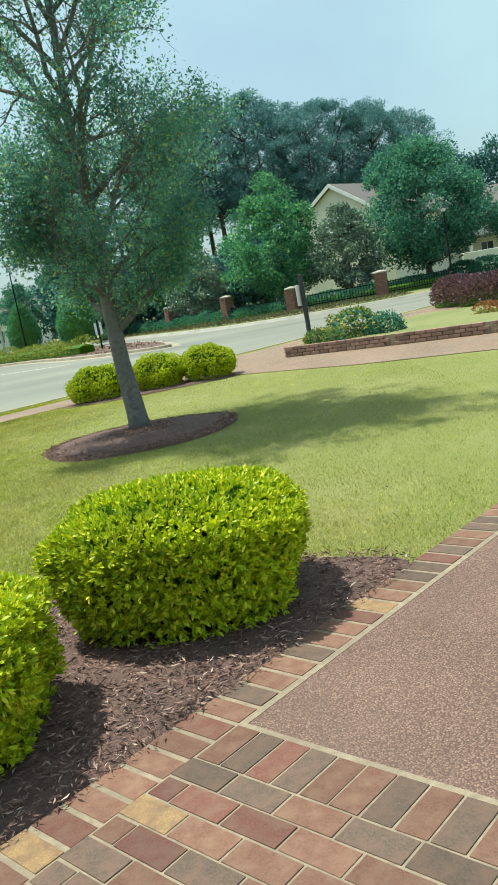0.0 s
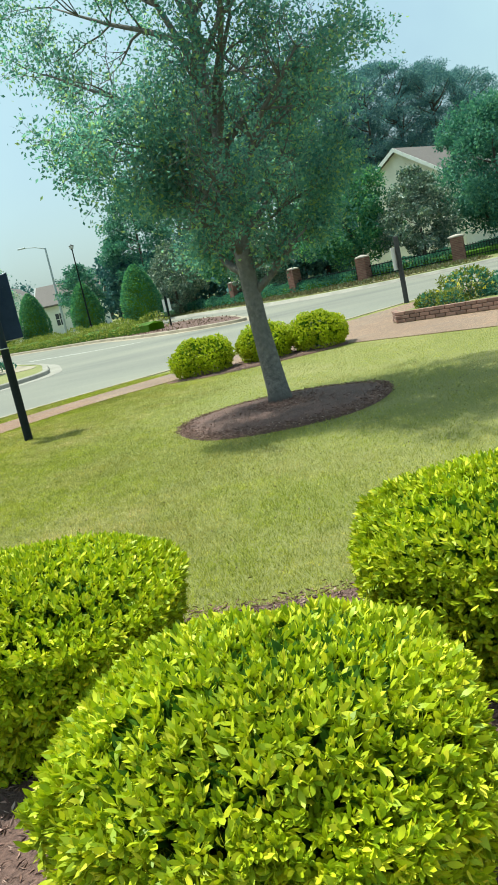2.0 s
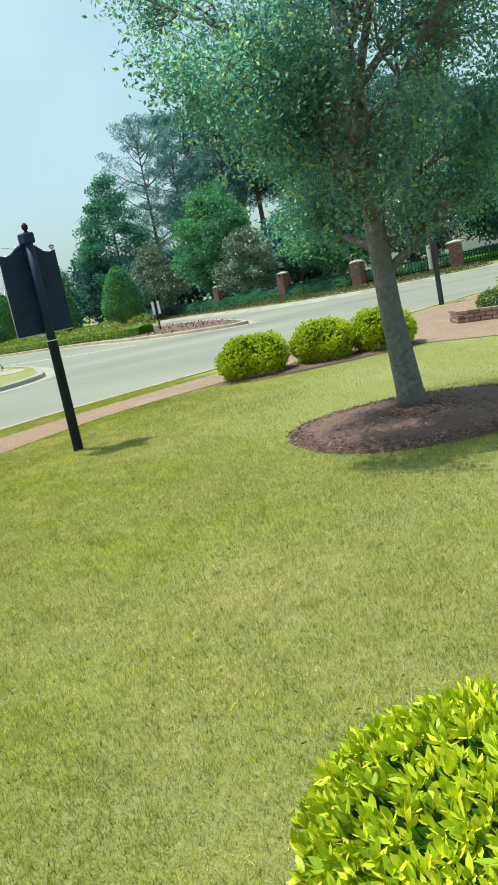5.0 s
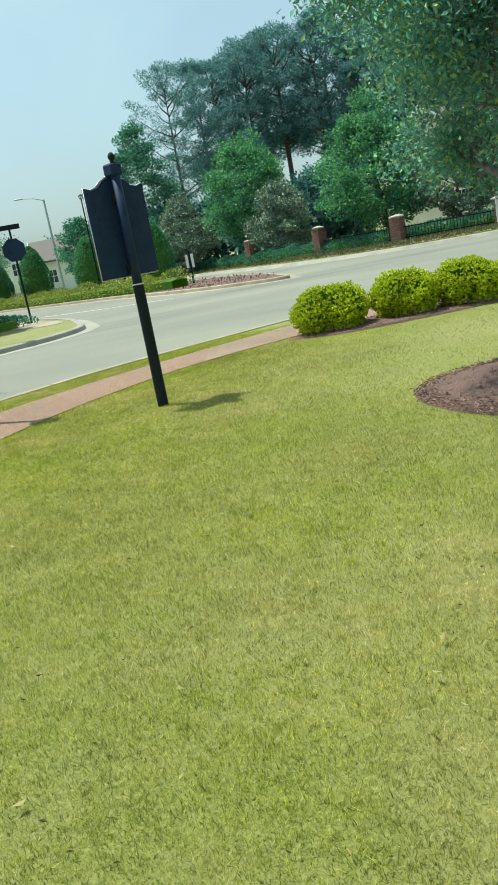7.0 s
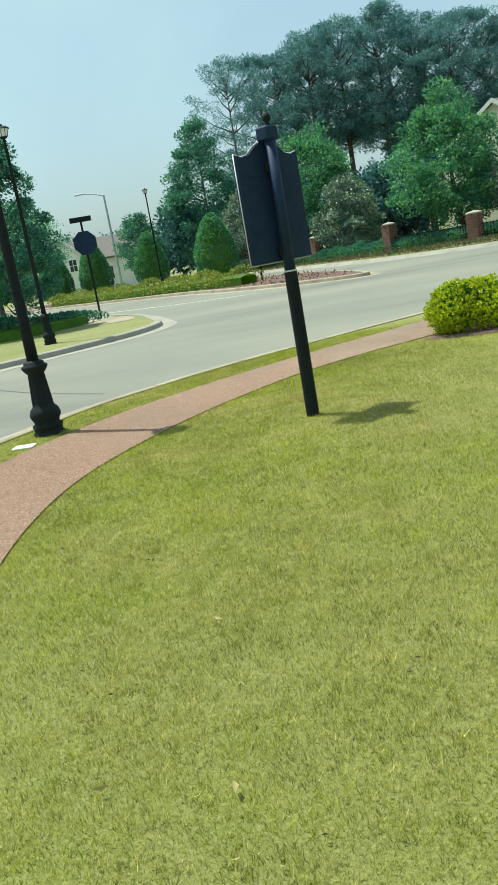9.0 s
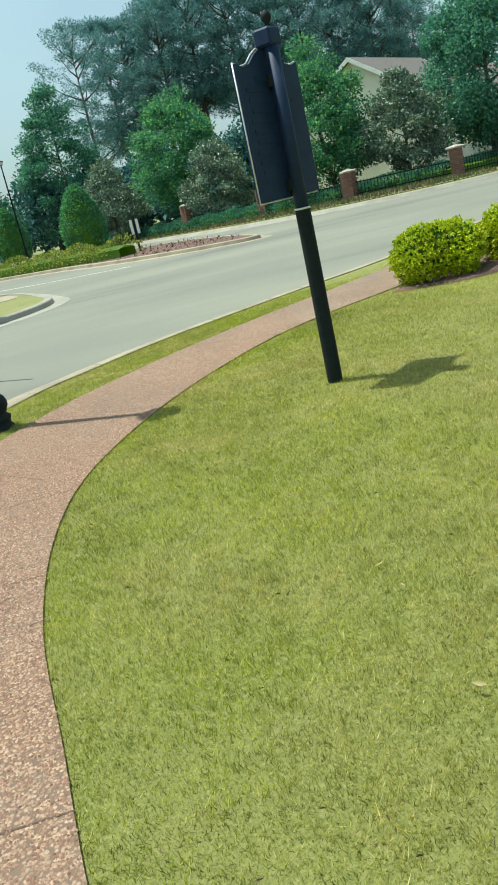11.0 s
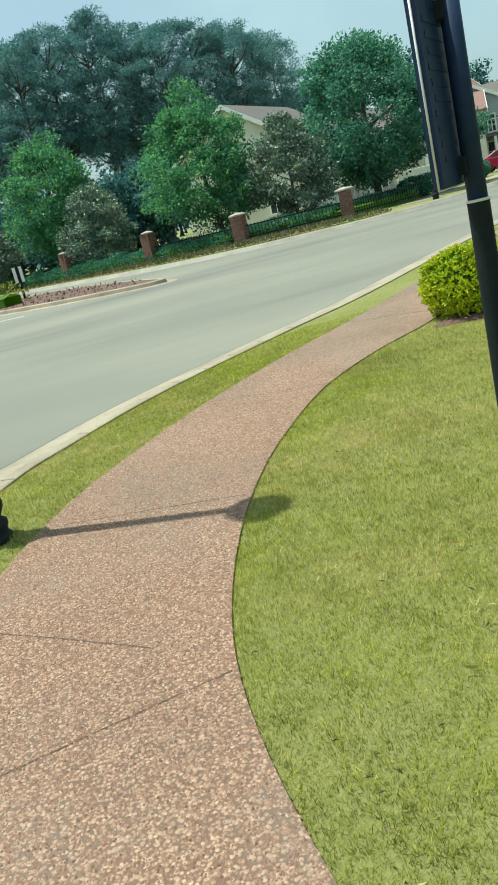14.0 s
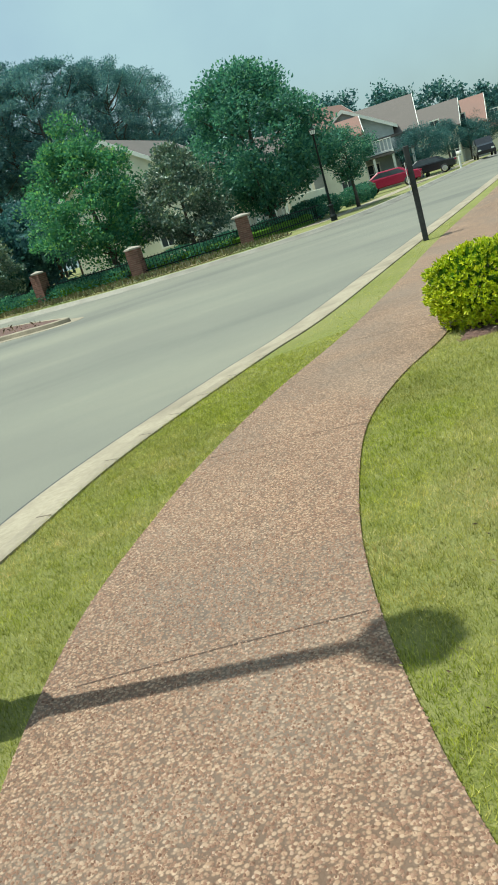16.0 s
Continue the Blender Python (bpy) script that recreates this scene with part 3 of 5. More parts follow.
# ---- grass blades ----
BRICK_U = np.array([math.cos(radians(46.7)), math.sin(radians(46.7))])
BRICK_V = np.array([BRICK_U[1], -BRICK_U[0]])
BRICK_O = np.array([-0.148, 2.478])
PAVED = np.array([BRICK_O + BRICK_U * a + BRICK_V * b for a, b in ((-6, -0.215), (9, -0.215), (9, 6), (-6, 6))])
def blades(name, count, x0, x1, y0, y1, tall, wide, fade=None):
    p = np.stack([rng.uniform(x0, x1, count), rng.uniform(y0, y1, count)], 1)
    ok = inside(np.concatenate([KERB, [(120, 90), (120, -40)]]), p)
    for poly in (WALK, BED, RING, TRIO, PAVED):
        ok &= ~inside(poly, p)
    if fade is not None:
        ok &= rng.uniform(size=count) < fade(p)
    p = p[ok]
    n = len(p)
    tuft = np.sin(p[:, 0] * 23 + 3 * np.sin(p[:, 1] * 9)) * np.sin(p[:, 1] * 21 + 3 * np.sin(p[:, 0] * 8))
    h = tall * rng.uniform(0.5, 1.25, n) * (1 + 0.3 * tuft)
    lean = rng.normal(0, 0.5, (n, 2)) * h[:, None]
    a = rng.uniform(0, np.pi, n)
    wv = np.stack([np.cos(a), np.sin(a), np.zeros(n)], 1) * wide * rng.uniform(0.6, 1.3, n)[:, None]
    base = np.column_stack([p, np.full(n, -0.014)])
    tip = base + np.column_stack([lean, h])
    v = np.stack([base - wv, base + wv, tip], 1).reshape(-1, 3)
    f = np.arange(3 * n).reshape(-1, 3)
    return tagged(new(name, mesh_np(name, v, f, L_grass)), "short dense blades of sunlit lawn grass", "grass", kind="stuff")


def beside_path(p):
    """Thick where the walk passes, thin farther off."""
    stations = np.array([(-1.0, 2.2), (-6.0, 10.0), (-5.2, 14.5)])
    d = np.full(len(p), 99.0)
    for a, b in zip(stations, stations[1:]):
        t = np.clip(((p - a) @ (b - a)) / ((b - a) @ (b - a)), 0, 1)
        d = np.minimum(d, np.linalg.norm(p - (a + t[:, None] * (b - a)), axis=1))
    return np.clip(1.2 - d / 3.4, 0.07, 1)


blades("lawn_grass", 2900000, -7.8, 2.5, 3.2, 16.5, 0.024, 0.00125, beside_path)
blades("lawn_grass", 300000, -7.9, 7.0, 3.5, 24.0, 0.014, 0.0028)


# ---- shrubs ----
def dome(n, rng, power=2.6):
    """Points on a rounded, flat-bottomed mound of radius 1 and height 1, with their outward normals."""
    d = unit(rng.normal(size=(n * 2, 3)))
    d = d[d[:, 2] > -0.8][:n]
    q = (np.abs(d) ** power).sum(1) ** (-1 / power)
    return d * q[:, None], d


def shrub(label, x, y, rx, ry, h, leaf, count, seed, mat, inner=None, group="", rz=0.0, lump=0.07, category="shrub", power=2.6, whorl=False, under=0.62, lo=0.47, skirts=0.3):
    rg = np.random.default_rng(seed)
    ob = thing("shrub", label, category, x, y, 0, rz, group)
    p, d = dome(count, rg, power)
    wav = sum(np.sin(p @ rg.normal(size=3) * s + rg.uniform(0, 6)) for s in (3.0, 5.0, 9.0)) / 3
    tuft = np.sin(p @ rg.normal(size=3) * 26) * np.sin(p @ rg.normal(size=3) * 24)
    depth = rg.uniform(0, 1, len(p)) ** 2 * 0.17
    s = (1 + lump * wav + 0.018 * tuft - depth)[:, None]
    at = p * s * (rx, ry, 1) * np.where(p[:, 2:] < 0, (1, 1, h * lo * 0.95), (1, 1, h * (1 - lo))) + (0, 0, h * lo)
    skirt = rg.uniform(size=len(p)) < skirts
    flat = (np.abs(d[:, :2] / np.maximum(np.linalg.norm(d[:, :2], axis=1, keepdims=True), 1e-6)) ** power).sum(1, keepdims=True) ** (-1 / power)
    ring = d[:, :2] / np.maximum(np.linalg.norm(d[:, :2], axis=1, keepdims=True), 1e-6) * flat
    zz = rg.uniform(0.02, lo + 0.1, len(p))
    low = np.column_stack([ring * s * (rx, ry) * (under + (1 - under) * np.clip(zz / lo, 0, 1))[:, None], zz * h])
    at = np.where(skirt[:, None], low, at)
    way = d * (1 / rx, 1 / ry, 1 / h) * min(rx, h) * np.where(skirt[:, None], (1, 1, 0.2), (1, 1, 1)) + (0, 0, 0.5) + rg.normal(0, 0.62, (len(p), 3))
    if whorl:
        part("foliage", whorl_mesh("foliage", at, way, leaf, mat, rg), None, ob)
    else:
        part("foliage", leaves_mesh("foliage", at, way, leaf * rg.uniform(0.55, 1.15, len(p)), 0.5, mat, rg, 0.4), None, ob)
    # inner leaves; the default darker tone puts interior shade into their colour
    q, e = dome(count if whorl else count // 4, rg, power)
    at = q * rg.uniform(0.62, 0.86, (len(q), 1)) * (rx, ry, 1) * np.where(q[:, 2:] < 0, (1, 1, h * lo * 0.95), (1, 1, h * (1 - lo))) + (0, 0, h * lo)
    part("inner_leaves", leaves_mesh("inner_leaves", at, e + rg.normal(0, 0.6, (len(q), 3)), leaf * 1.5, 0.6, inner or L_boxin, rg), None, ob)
    for k in range(7):
        a = k * 2.4
        bm = tube(bmesh.new(), [(0.03 * math.cos(a), 0.03 * math.sin(a), 0), (rx * 0.3 * math.cos(a), ry * 0.3 * math.sin(a), h * 0.4), (rx * 0.6 * math.cos(a), ry * 0.6 * math.sin(a), h * 0.72)], [0.012, 0.009, 0.004], 5)
        part("stem", bm, M_bark, ob)
    return ob


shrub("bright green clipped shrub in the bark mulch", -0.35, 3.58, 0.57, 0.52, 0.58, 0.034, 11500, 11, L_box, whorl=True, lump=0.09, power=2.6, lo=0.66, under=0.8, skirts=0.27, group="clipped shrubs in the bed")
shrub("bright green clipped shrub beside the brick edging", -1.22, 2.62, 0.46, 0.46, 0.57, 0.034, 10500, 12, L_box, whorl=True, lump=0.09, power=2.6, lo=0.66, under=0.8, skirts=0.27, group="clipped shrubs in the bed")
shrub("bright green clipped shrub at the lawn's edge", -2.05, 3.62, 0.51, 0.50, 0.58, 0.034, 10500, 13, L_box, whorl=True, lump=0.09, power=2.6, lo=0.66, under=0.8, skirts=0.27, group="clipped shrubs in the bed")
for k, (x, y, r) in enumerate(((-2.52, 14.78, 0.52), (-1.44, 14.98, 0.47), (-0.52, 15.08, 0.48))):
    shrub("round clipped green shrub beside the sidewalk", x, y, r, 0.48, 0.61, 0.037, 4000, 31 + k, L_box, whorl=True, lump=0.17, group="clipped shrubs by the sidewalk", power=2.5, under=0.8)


# ---- trees ----
def lawn_tree():
    """A young oak: leaning trunk, forked limbs, fine twigs, and leaves along the twigs."""
    rg = np.random.default_rng(21)
    tree = thing("tree", "young oak with a leafy open crown in a mulch ring", "tree", -1.22, 9.55, 0.08)
    bm = bmesh.new()
    trunk = [Vector((0, 0, -0.1)), Vector((-0.01, 0, 0.12)), Vector((-0.06, 0, 0.8)), Vector((-0.08, 0.01, 1.5)), Vector((-0.05, 0.03, 2.4)), Vector((-0.1, 0.0, 3.4)), Vector((-0.05, 0.03, 4.6)), Vector((-0.1, 0, 5.9)), Vector((-0.02, 0.05, 7.3))]
    rad = [0.15, 0.12, 0.095, 0.088, 0.07, 0.055, 0.04, 0.025, 0.01]
    tube(bm, trunk, rad, 12)
    part("trunk", bm, M_bark, tree, smooth=True)
    twig_at, twig_way = [], []

    def grow(p, d, length, r, depth, limbs):
        pts, rr = [p], [r]
        steps = 5
        for s in range(steps):
            d = (d + Vector(rg.normal(0, 0.16, 3)) + Vector((0, 0, 0.05))).normalized()
            p = p + d * length / steps
            pts.append(p)
            rr.append(r * (1 - 0.8 * (s + 1) / steps))
            if depth < 2 and s > 0:
                for _ in range(2 if depth else 3):
                    side = Vector(unit(rg.normal(size=3)))
                    nd = (d * 0.55 + (side - d * side.dot(d)).normalized() * 0.85).normalized()
                    grow(p, nd, length * (0.34 if depth == 0 else 0.42) * rg.uniform(0.7, 1.25), rr[-1] * 0.55 + 0.002, depth + 1, limbs)
            if depth == 2 or (depth == 1 and s > 2):
                twig_at.append(tuple(p))
                twig_way.append(tuple(d))
        tube(limbs, pts, rr, 6 if depth == 0 else 4 if depth == 1 else 3)

    count = 36
    for i in range(count):
        h = 1.12 + 5.7 * (i / count) ** 0.9
        a = i * 2.4 + rg.uniform(-0.3, 0.3)
        reach = float(np.interp(h, [1.1, 1.7, 2.4, 3.6, 5.2, 7.0], [0.7, 1.15, 1.5, 1.7, 1.5, 0.6]))
        seg = np.interp(h, [q.z for q in trunk], range(len(trunk)))
        j = min(int(seg), len(trunk) - 2)
        p = trunk[j].lerp(trunk[j + 1], seg - j)
        rise = 0.6 + 0.6 * (h - 1.2) / 4
        bm = bmesh.new()
        grow(p, Vector((math.cos(a), math.sin(a), rise)).normalized(), reach * 1.2, 0.052 * (1 - 0.11 * (h - 1.2)), 0, bm)
        part("limb", bm, M_bark, tree, smooth=True)
    for i in range(14):
        h, a = 1.35 + 1.5 * i / 14, i * 2.1
        bm = bmesh.new()
        grow(Vector((-0.08, 0.01, h)), Vector((math.cos(a), math.sin(a), 0.42)).normalized(), 1.15 + 0.6 * rg.uniform() * (0.4 + 0.6 * i / 14), 0.02, 0, bm)
        part("limb", bm, M_bark, tree, smooth=True)
    at, way = np.array(twig_at), np.array(twig_way)
    # bare stretches between the tufts let the sky through
    bare = sum(np.sin(at @ unit(rg.normal(size=3)) * w + rg.uniform(0, 6)) for w in (3.2, 4.1, 5.3, 7.0, 9.0)) > 0.15
    bare &= rg.uniform(size=len(at)) < np.interp(at[:, 2], [1.5, 2.4], [0.6, 0.95])
    at, way = at[~bare], way[~bare]
    idx = np.repeat(np.arange(len(at)), np.where(np.hypot(at[:, 0], at[:, 1]) < 0.7, 4, 9))
    pos = at[idx] + rg.normal(0, 0.085, (len(idx), 3))
    part("crown", leaves_mesh("crown", pos, way[idx] * 0.5 + rg.normal(0, 0.8, (len(idx), 3)) + (0, 0, -0.1), rg.uniform(0.03, 0.06, len(idx)), 0.5, L_tree, rg), None, tree)
    return tree


lawn_tree()


def far_tree(label, x, y, trunk_h, h, rad, mat, seed, leaf=0.26, count=9000, shape="round", category="tree", lean=0.0, gap=0.25, group=""):
    """A tree seen across the street: trunk, limbs and a ragged crown of clustered leaves."""
    rg = np.random.default_rng(seed)
    ob = thing("tree", label, category, x, y, 0.0, 0, group)
    bm = bmesh.new()
    tr = max(0.06, rad * 0.055)
    tube(bm, [(0, 0, -0.2), (0.02, 0, trunk_h * 0.5), (lean * 0.3, 0.03, trunk_h), (lean, 0, h * 0.86)], [tr * 1.5, tr, tr * 0.85, tr * 0.15], 9)
    part("trunk", bm, M_bark_dark, ob, smooth=True)
    nclump = 135 if shape == "pine" else 130
    leaf, count = leaf * 0.7, int(count * 1.6)
    d = unit(rg.normal(size=(nclump, 3)))
    rr = rg.uniform(0.35, 1.0, (nclump, 1)) ** 0.55
    if shape == "round":
        c = d * rr * (rad, rad, (h - trunk_h) * 0.5) + (lean * 0.7, 0, trunk_h + (h - trunk_h) * 0.5)
        c[:, :2] *= np.interp(c[:, 2], [trunk_h, trunk_h + (h - trunk_h) * 0.35, h], [0.85, 1.08, 0.62])[:, None]
        size = rad * 0.27
    elif shape == "pear":
        c = d * rr * (rad, rad, (h - trunk_h) * 0.5) + (0, 0, trunk_h + (h - trunk_h) * 0.5)
        c[:, :2] *= np.interp(c[:, 2], [trunk_h, trunk_h + (h - trunk_h) * 0.3, h], [1.0, 1.15, 0.32])[:, None]
        c[:, 0] += lean * 0.7
        size = rad * 0.25
    else:
        z = rg.uniform(0, 1, nclump)
        a = rg.uniform(0, 2 * np.pi, nclump)
        w = rad * np.interp(z, [0, 0.25, 0.65, 0.88, 1], [0.5, 0.95, 1.0, 0.72, 0.3]) * rg.uniform(0.25, 1.0, nclump)
        c = np.stack([w * np.cos(a) + lean * z, w * np.sin(a), trunk_h + (h - trunk_h) * z], 1)
        size = rad * 0.17
    for k in range(34 if shape == "pine" else 14):
        e = Vector(c[k])
        s = Vector((lean * 0.3, 0.02, min(e.z * 0.9, max(trunk_h * 0.95, e.z - 0.5 * math.hypot(e.x, e.y) - 0.3))))
        limb = tube(bmesh.new(), [s, s.lerp(e, 0.5) + Vector((0, 0, -0.06 * rad)), e], [tr * 0.35, tr * 0.22, tr * 0.06], 4)
        part("limb", limb, M_bark_dark, ob)
    per = count // nclump
    idx = np.repeat(np.arange(nclump), per)
    off = unit(rg.normal(size=(len(idx), 3))) * rg.uniform(0.2, 1.0, (len(idx), 1)) ** 0.6 * size * rg.uniform(0.6, 1.35, (nclump, 1))[idx]
    off[:, 2] *= 0.62
    part("crown", leaves_mesh("crown", c[idx] + off, off + rg.normal(0, size * 0.7, off.shape) + (0, 0, size * 0.2), leaf * rg.uniform(0.6, 1.3, len(idx)), 0.28 if shape == "pine" else 0.6, mat, rg), None, ob)
    return ob


far_tree("full round-headed green maple behind the brick pillars", 4.1, 50.0, 0.9, 8.0, 3.1, L_maple, 41, 0.24, 18000, "pear", lean=-1.0)
far_tree("green maple in the planting across the street", -3.7, 60.5, 1.4, 8.8, 3.0, L_maple, 42, 0.26, 14000, "pear")
far_tree("glossy grey-green magnolia between the pillars", 7.3, 47.9, 0.35, 5.5, 2.2, L_magnolia, 43, 0.22, 12000, "pear")
far_tree("small glossy magnolia by the street wall", -1.8, 56.3, 0.3, 5.0, 2.1, L_magnolia, 44, 0.22, 9000, "pear")
far_tree("glossy magnolia behind the clipped cones", -8.6, 62, 0.3, 5.4, 2.3, L_magnolia, 47, 0.24, 8000, "pear")
far_tree("large dark spreading oak before the house", 12.0, 48.4, 1.3, 8.3, 3.8, L_dark, 45, 0.26, 24000, "round")
far_tree("small round street tree by the far kerb", 17.2, 48.6, 1.5, 4.3, 1.55, L_dark, 46, 0.16, 6000, "round")
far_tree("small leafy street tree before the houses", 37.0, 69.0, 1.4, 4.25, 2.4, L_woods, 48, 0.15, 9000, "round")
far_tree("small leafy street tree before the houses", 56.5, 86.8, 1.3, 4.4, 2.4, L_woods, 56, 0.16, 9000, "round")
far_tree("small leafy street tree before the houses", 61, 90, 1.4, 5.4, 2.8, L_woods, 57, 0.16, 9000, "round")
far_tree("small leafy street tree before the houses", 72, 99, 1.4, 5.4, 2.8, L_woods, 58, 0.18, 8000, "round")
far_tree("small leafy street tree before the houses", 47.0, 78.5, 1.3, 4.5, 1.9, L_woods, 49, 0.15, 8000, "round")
far_tree("dark dense evergreen on the corner island", -13.5, 29.3, 0.2, 6.4, 1.6, L_dark, 50, 0.16, 16000, "pear")
far_tree("tall dark evergreen behind the clipped cones", -12.2, 73, 0.8, 12.5, 3.4, L_dark, 51, 0.3, 14000, "pear")
far_tree("small rounded tree behind the clipped cones", -18.3, 73, 1.0, 6.0, 1.9, L_dark, 55, 0.26, 5000, "round")
far_tree("pale green leafy tree by the far houses", -33.5, 92, 2.0, 9.5, 3.6, L_tree, 52, 0.3, 6000, "round")
far_tree("dark rounded tree behind the far houses", -26.5, 112, 2.0, 8.0, 3.0, L_dark, 53, 0.3, 4000, "round")
far_tree("leafy tree behind the corner island", -21, 47, 1.2, 6.2, 2.5, L_dark, 54, 0.22, 8000, "round")

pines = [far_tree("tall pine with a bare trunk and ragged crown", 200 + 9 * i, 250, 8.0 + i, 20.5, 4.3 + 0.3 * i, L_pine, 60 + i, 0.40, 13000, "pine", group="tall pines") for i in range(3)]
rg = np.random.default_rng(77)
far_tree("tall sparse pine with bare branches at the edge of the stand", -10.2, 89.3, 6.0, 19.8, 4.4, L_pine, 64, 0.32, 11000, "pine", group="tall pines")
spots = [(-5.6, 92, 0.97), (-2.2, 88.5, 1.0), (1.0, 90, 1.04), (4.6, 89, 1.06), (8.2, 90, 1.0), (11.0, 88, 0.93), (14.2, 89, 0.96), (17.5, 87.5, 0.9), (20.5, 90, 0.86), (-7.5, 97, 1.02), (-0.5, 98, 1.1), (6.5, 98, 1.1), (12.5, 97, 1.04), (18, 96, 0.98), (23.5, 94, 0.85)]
for k, (x, y, s) in enumerate(spots):
    src = pines[k % 3]
    if k < 3:
        src.matrix_basis = pose(x, y, -0.2, 0, 0, 360 * rg.uniform()) @ Matrix.Diagonal((1, 1, s, 1))
    else:
        c = copy_thing(src, pose(x, y, -0.2, 0, 0, 360 * rg.uniform()))
        c.scale = (s * rg.uniform(0.85, 1.15), s, s)

# dense understorey and the distant woods
def woods(label, spots, seed, mat, leaf, per):
    """Far trees that merge into one mass of foliage with an uneven top."""
    rg = np.random.default_rng(seed)
    ob = tagged(new("woods"), label, "woods", kind="stuff")
    at, way, deep, deep_way = [], [], [], []
    trunks = bmesh.new()
    for x, y, r, h in spots:
        tube(trunks, [(x, y, -0.3), (x + 0.1, y, h * 0.6)], [r * 0.08, r * 0.03], 5)
        m = 48
        c = unit(rg.normal(size=(m, 3))) * rg.uniform(0.4, 1, (m, 1)) ** 0.5 * (r, r, h * 0.46) + (x, y, h * 0.55)
        idx = np.repeat(np.arange(m), per // m)
        o = unit(rg.normal(size=(len(idx), 3))) * rg.uniform(0.3, 1, (len(idx), 1)) * r * 0.34
        core = np.repeat(np.arange(m), 26)
        deep.append(c[core] * (1, 1, 0.97) + rg.normal(0, r * 0.12, (len(core), 3)))
        deep_way.append(rg.normal(0, 1, (len(core), 3)))
        at.append(c[idx] + o)
        way.append(o + rg.normal(0, r * 0.25, o.shape))
    at, way = np.concatenate(at), np.concatenate(way)
    part("trunks", trunks, M_bark_dark, ob)
    part("foliage", leaves_mesh("foliage", at, way, leaf * rg.uniform(0.6, 1.3, len(at)), 0.65, mat, rg), None, ob)
    deep, deep_way = np.concatenate(deep), np.concatenate(deep_way)
    part("inner_leaves", leaves_mesh("inner_leaves", deep, deep_way, leaf * 1.8 * rg.uniform(0.6, 1.2, len(deep)), 0.7, mat, rg), None, ob)
    return ob


rg = np.random.default_rng(78)
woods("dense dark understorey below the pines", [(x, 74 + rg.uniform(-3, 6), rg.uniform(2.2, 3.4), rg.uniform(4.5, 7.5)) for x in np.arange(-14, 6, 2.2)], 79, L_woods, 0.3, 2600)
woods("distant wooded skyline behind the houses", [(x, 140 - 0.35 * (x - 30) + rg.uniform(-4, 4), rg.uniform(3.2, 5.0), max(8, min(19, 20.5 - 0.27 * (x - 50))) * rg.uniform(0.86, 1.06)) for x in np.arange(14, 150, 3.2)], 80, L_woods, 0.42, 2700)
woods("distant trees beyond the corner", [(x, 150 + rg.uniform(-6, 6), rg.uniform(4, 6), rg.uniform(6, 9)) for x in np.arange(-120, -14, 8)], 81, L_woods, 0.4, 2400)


# clipped cones
def cone_shrub(x, y, r, h, seed):
    rg = np.random.default_rng(seed)
    ob = thing("topiary", "tall green shrub clipped to a rounded cone", "topiary", x, y, 0.03, 0, "clipped cones")
    n = 7000
    t = rg.uniform(0, 1, n) ** 0.8
    a = rg.uniform(0, 2 * np.pi, n)
    w = r * np.interp(t, [0, 0.12, 0.35, 0.7, 0.9, 1], [0.72, 0.95, 1.0, 0.68, 0.36, 0.05]) * rg.uniform(0.88, 1.02, n)
    at = np.stack([w * np.cos(a), w * np.sin(a), 0.35 + (h - 0.35) * t], 1)
    way = np.stack([np.cos(a), np.sin(a), 0.6 + 0 * a], 1) + rg.normal(0, 0.4, (n, 3))
    part("foliage", leaves_mesh("foliage", at, way, 0.14 * rg.uniform(0.6, 1.2, n), 0.6, L_maple, rg), None, ob)
    # solid core, coloured dark for the shade behind the clipped leaves
    part("shade_core", lathe([(r * 0.6, 0.36), (r * 0.84, h * 0.3), (r * 0.58, h * 0.68), (r * 0.05, h * 0.95)], 14), L_boxin, ob, smooth=True)
    part("trunk", lathe([(0.09, -0.1), (0.07, 0.5)], 8), M_bark_dark, ob)


for k, (x, y, r, h) in enumerate(((-10.0, 54.2, 1.3, 3.9), (-15.8, 63.4, 1.22, 3.9), (-19.7, 62.5, 1.15, 3.9), (-22.4, 61.8, 1.15, 3.6))):
    cone_shrub(x, y, r, h, 90 + k)


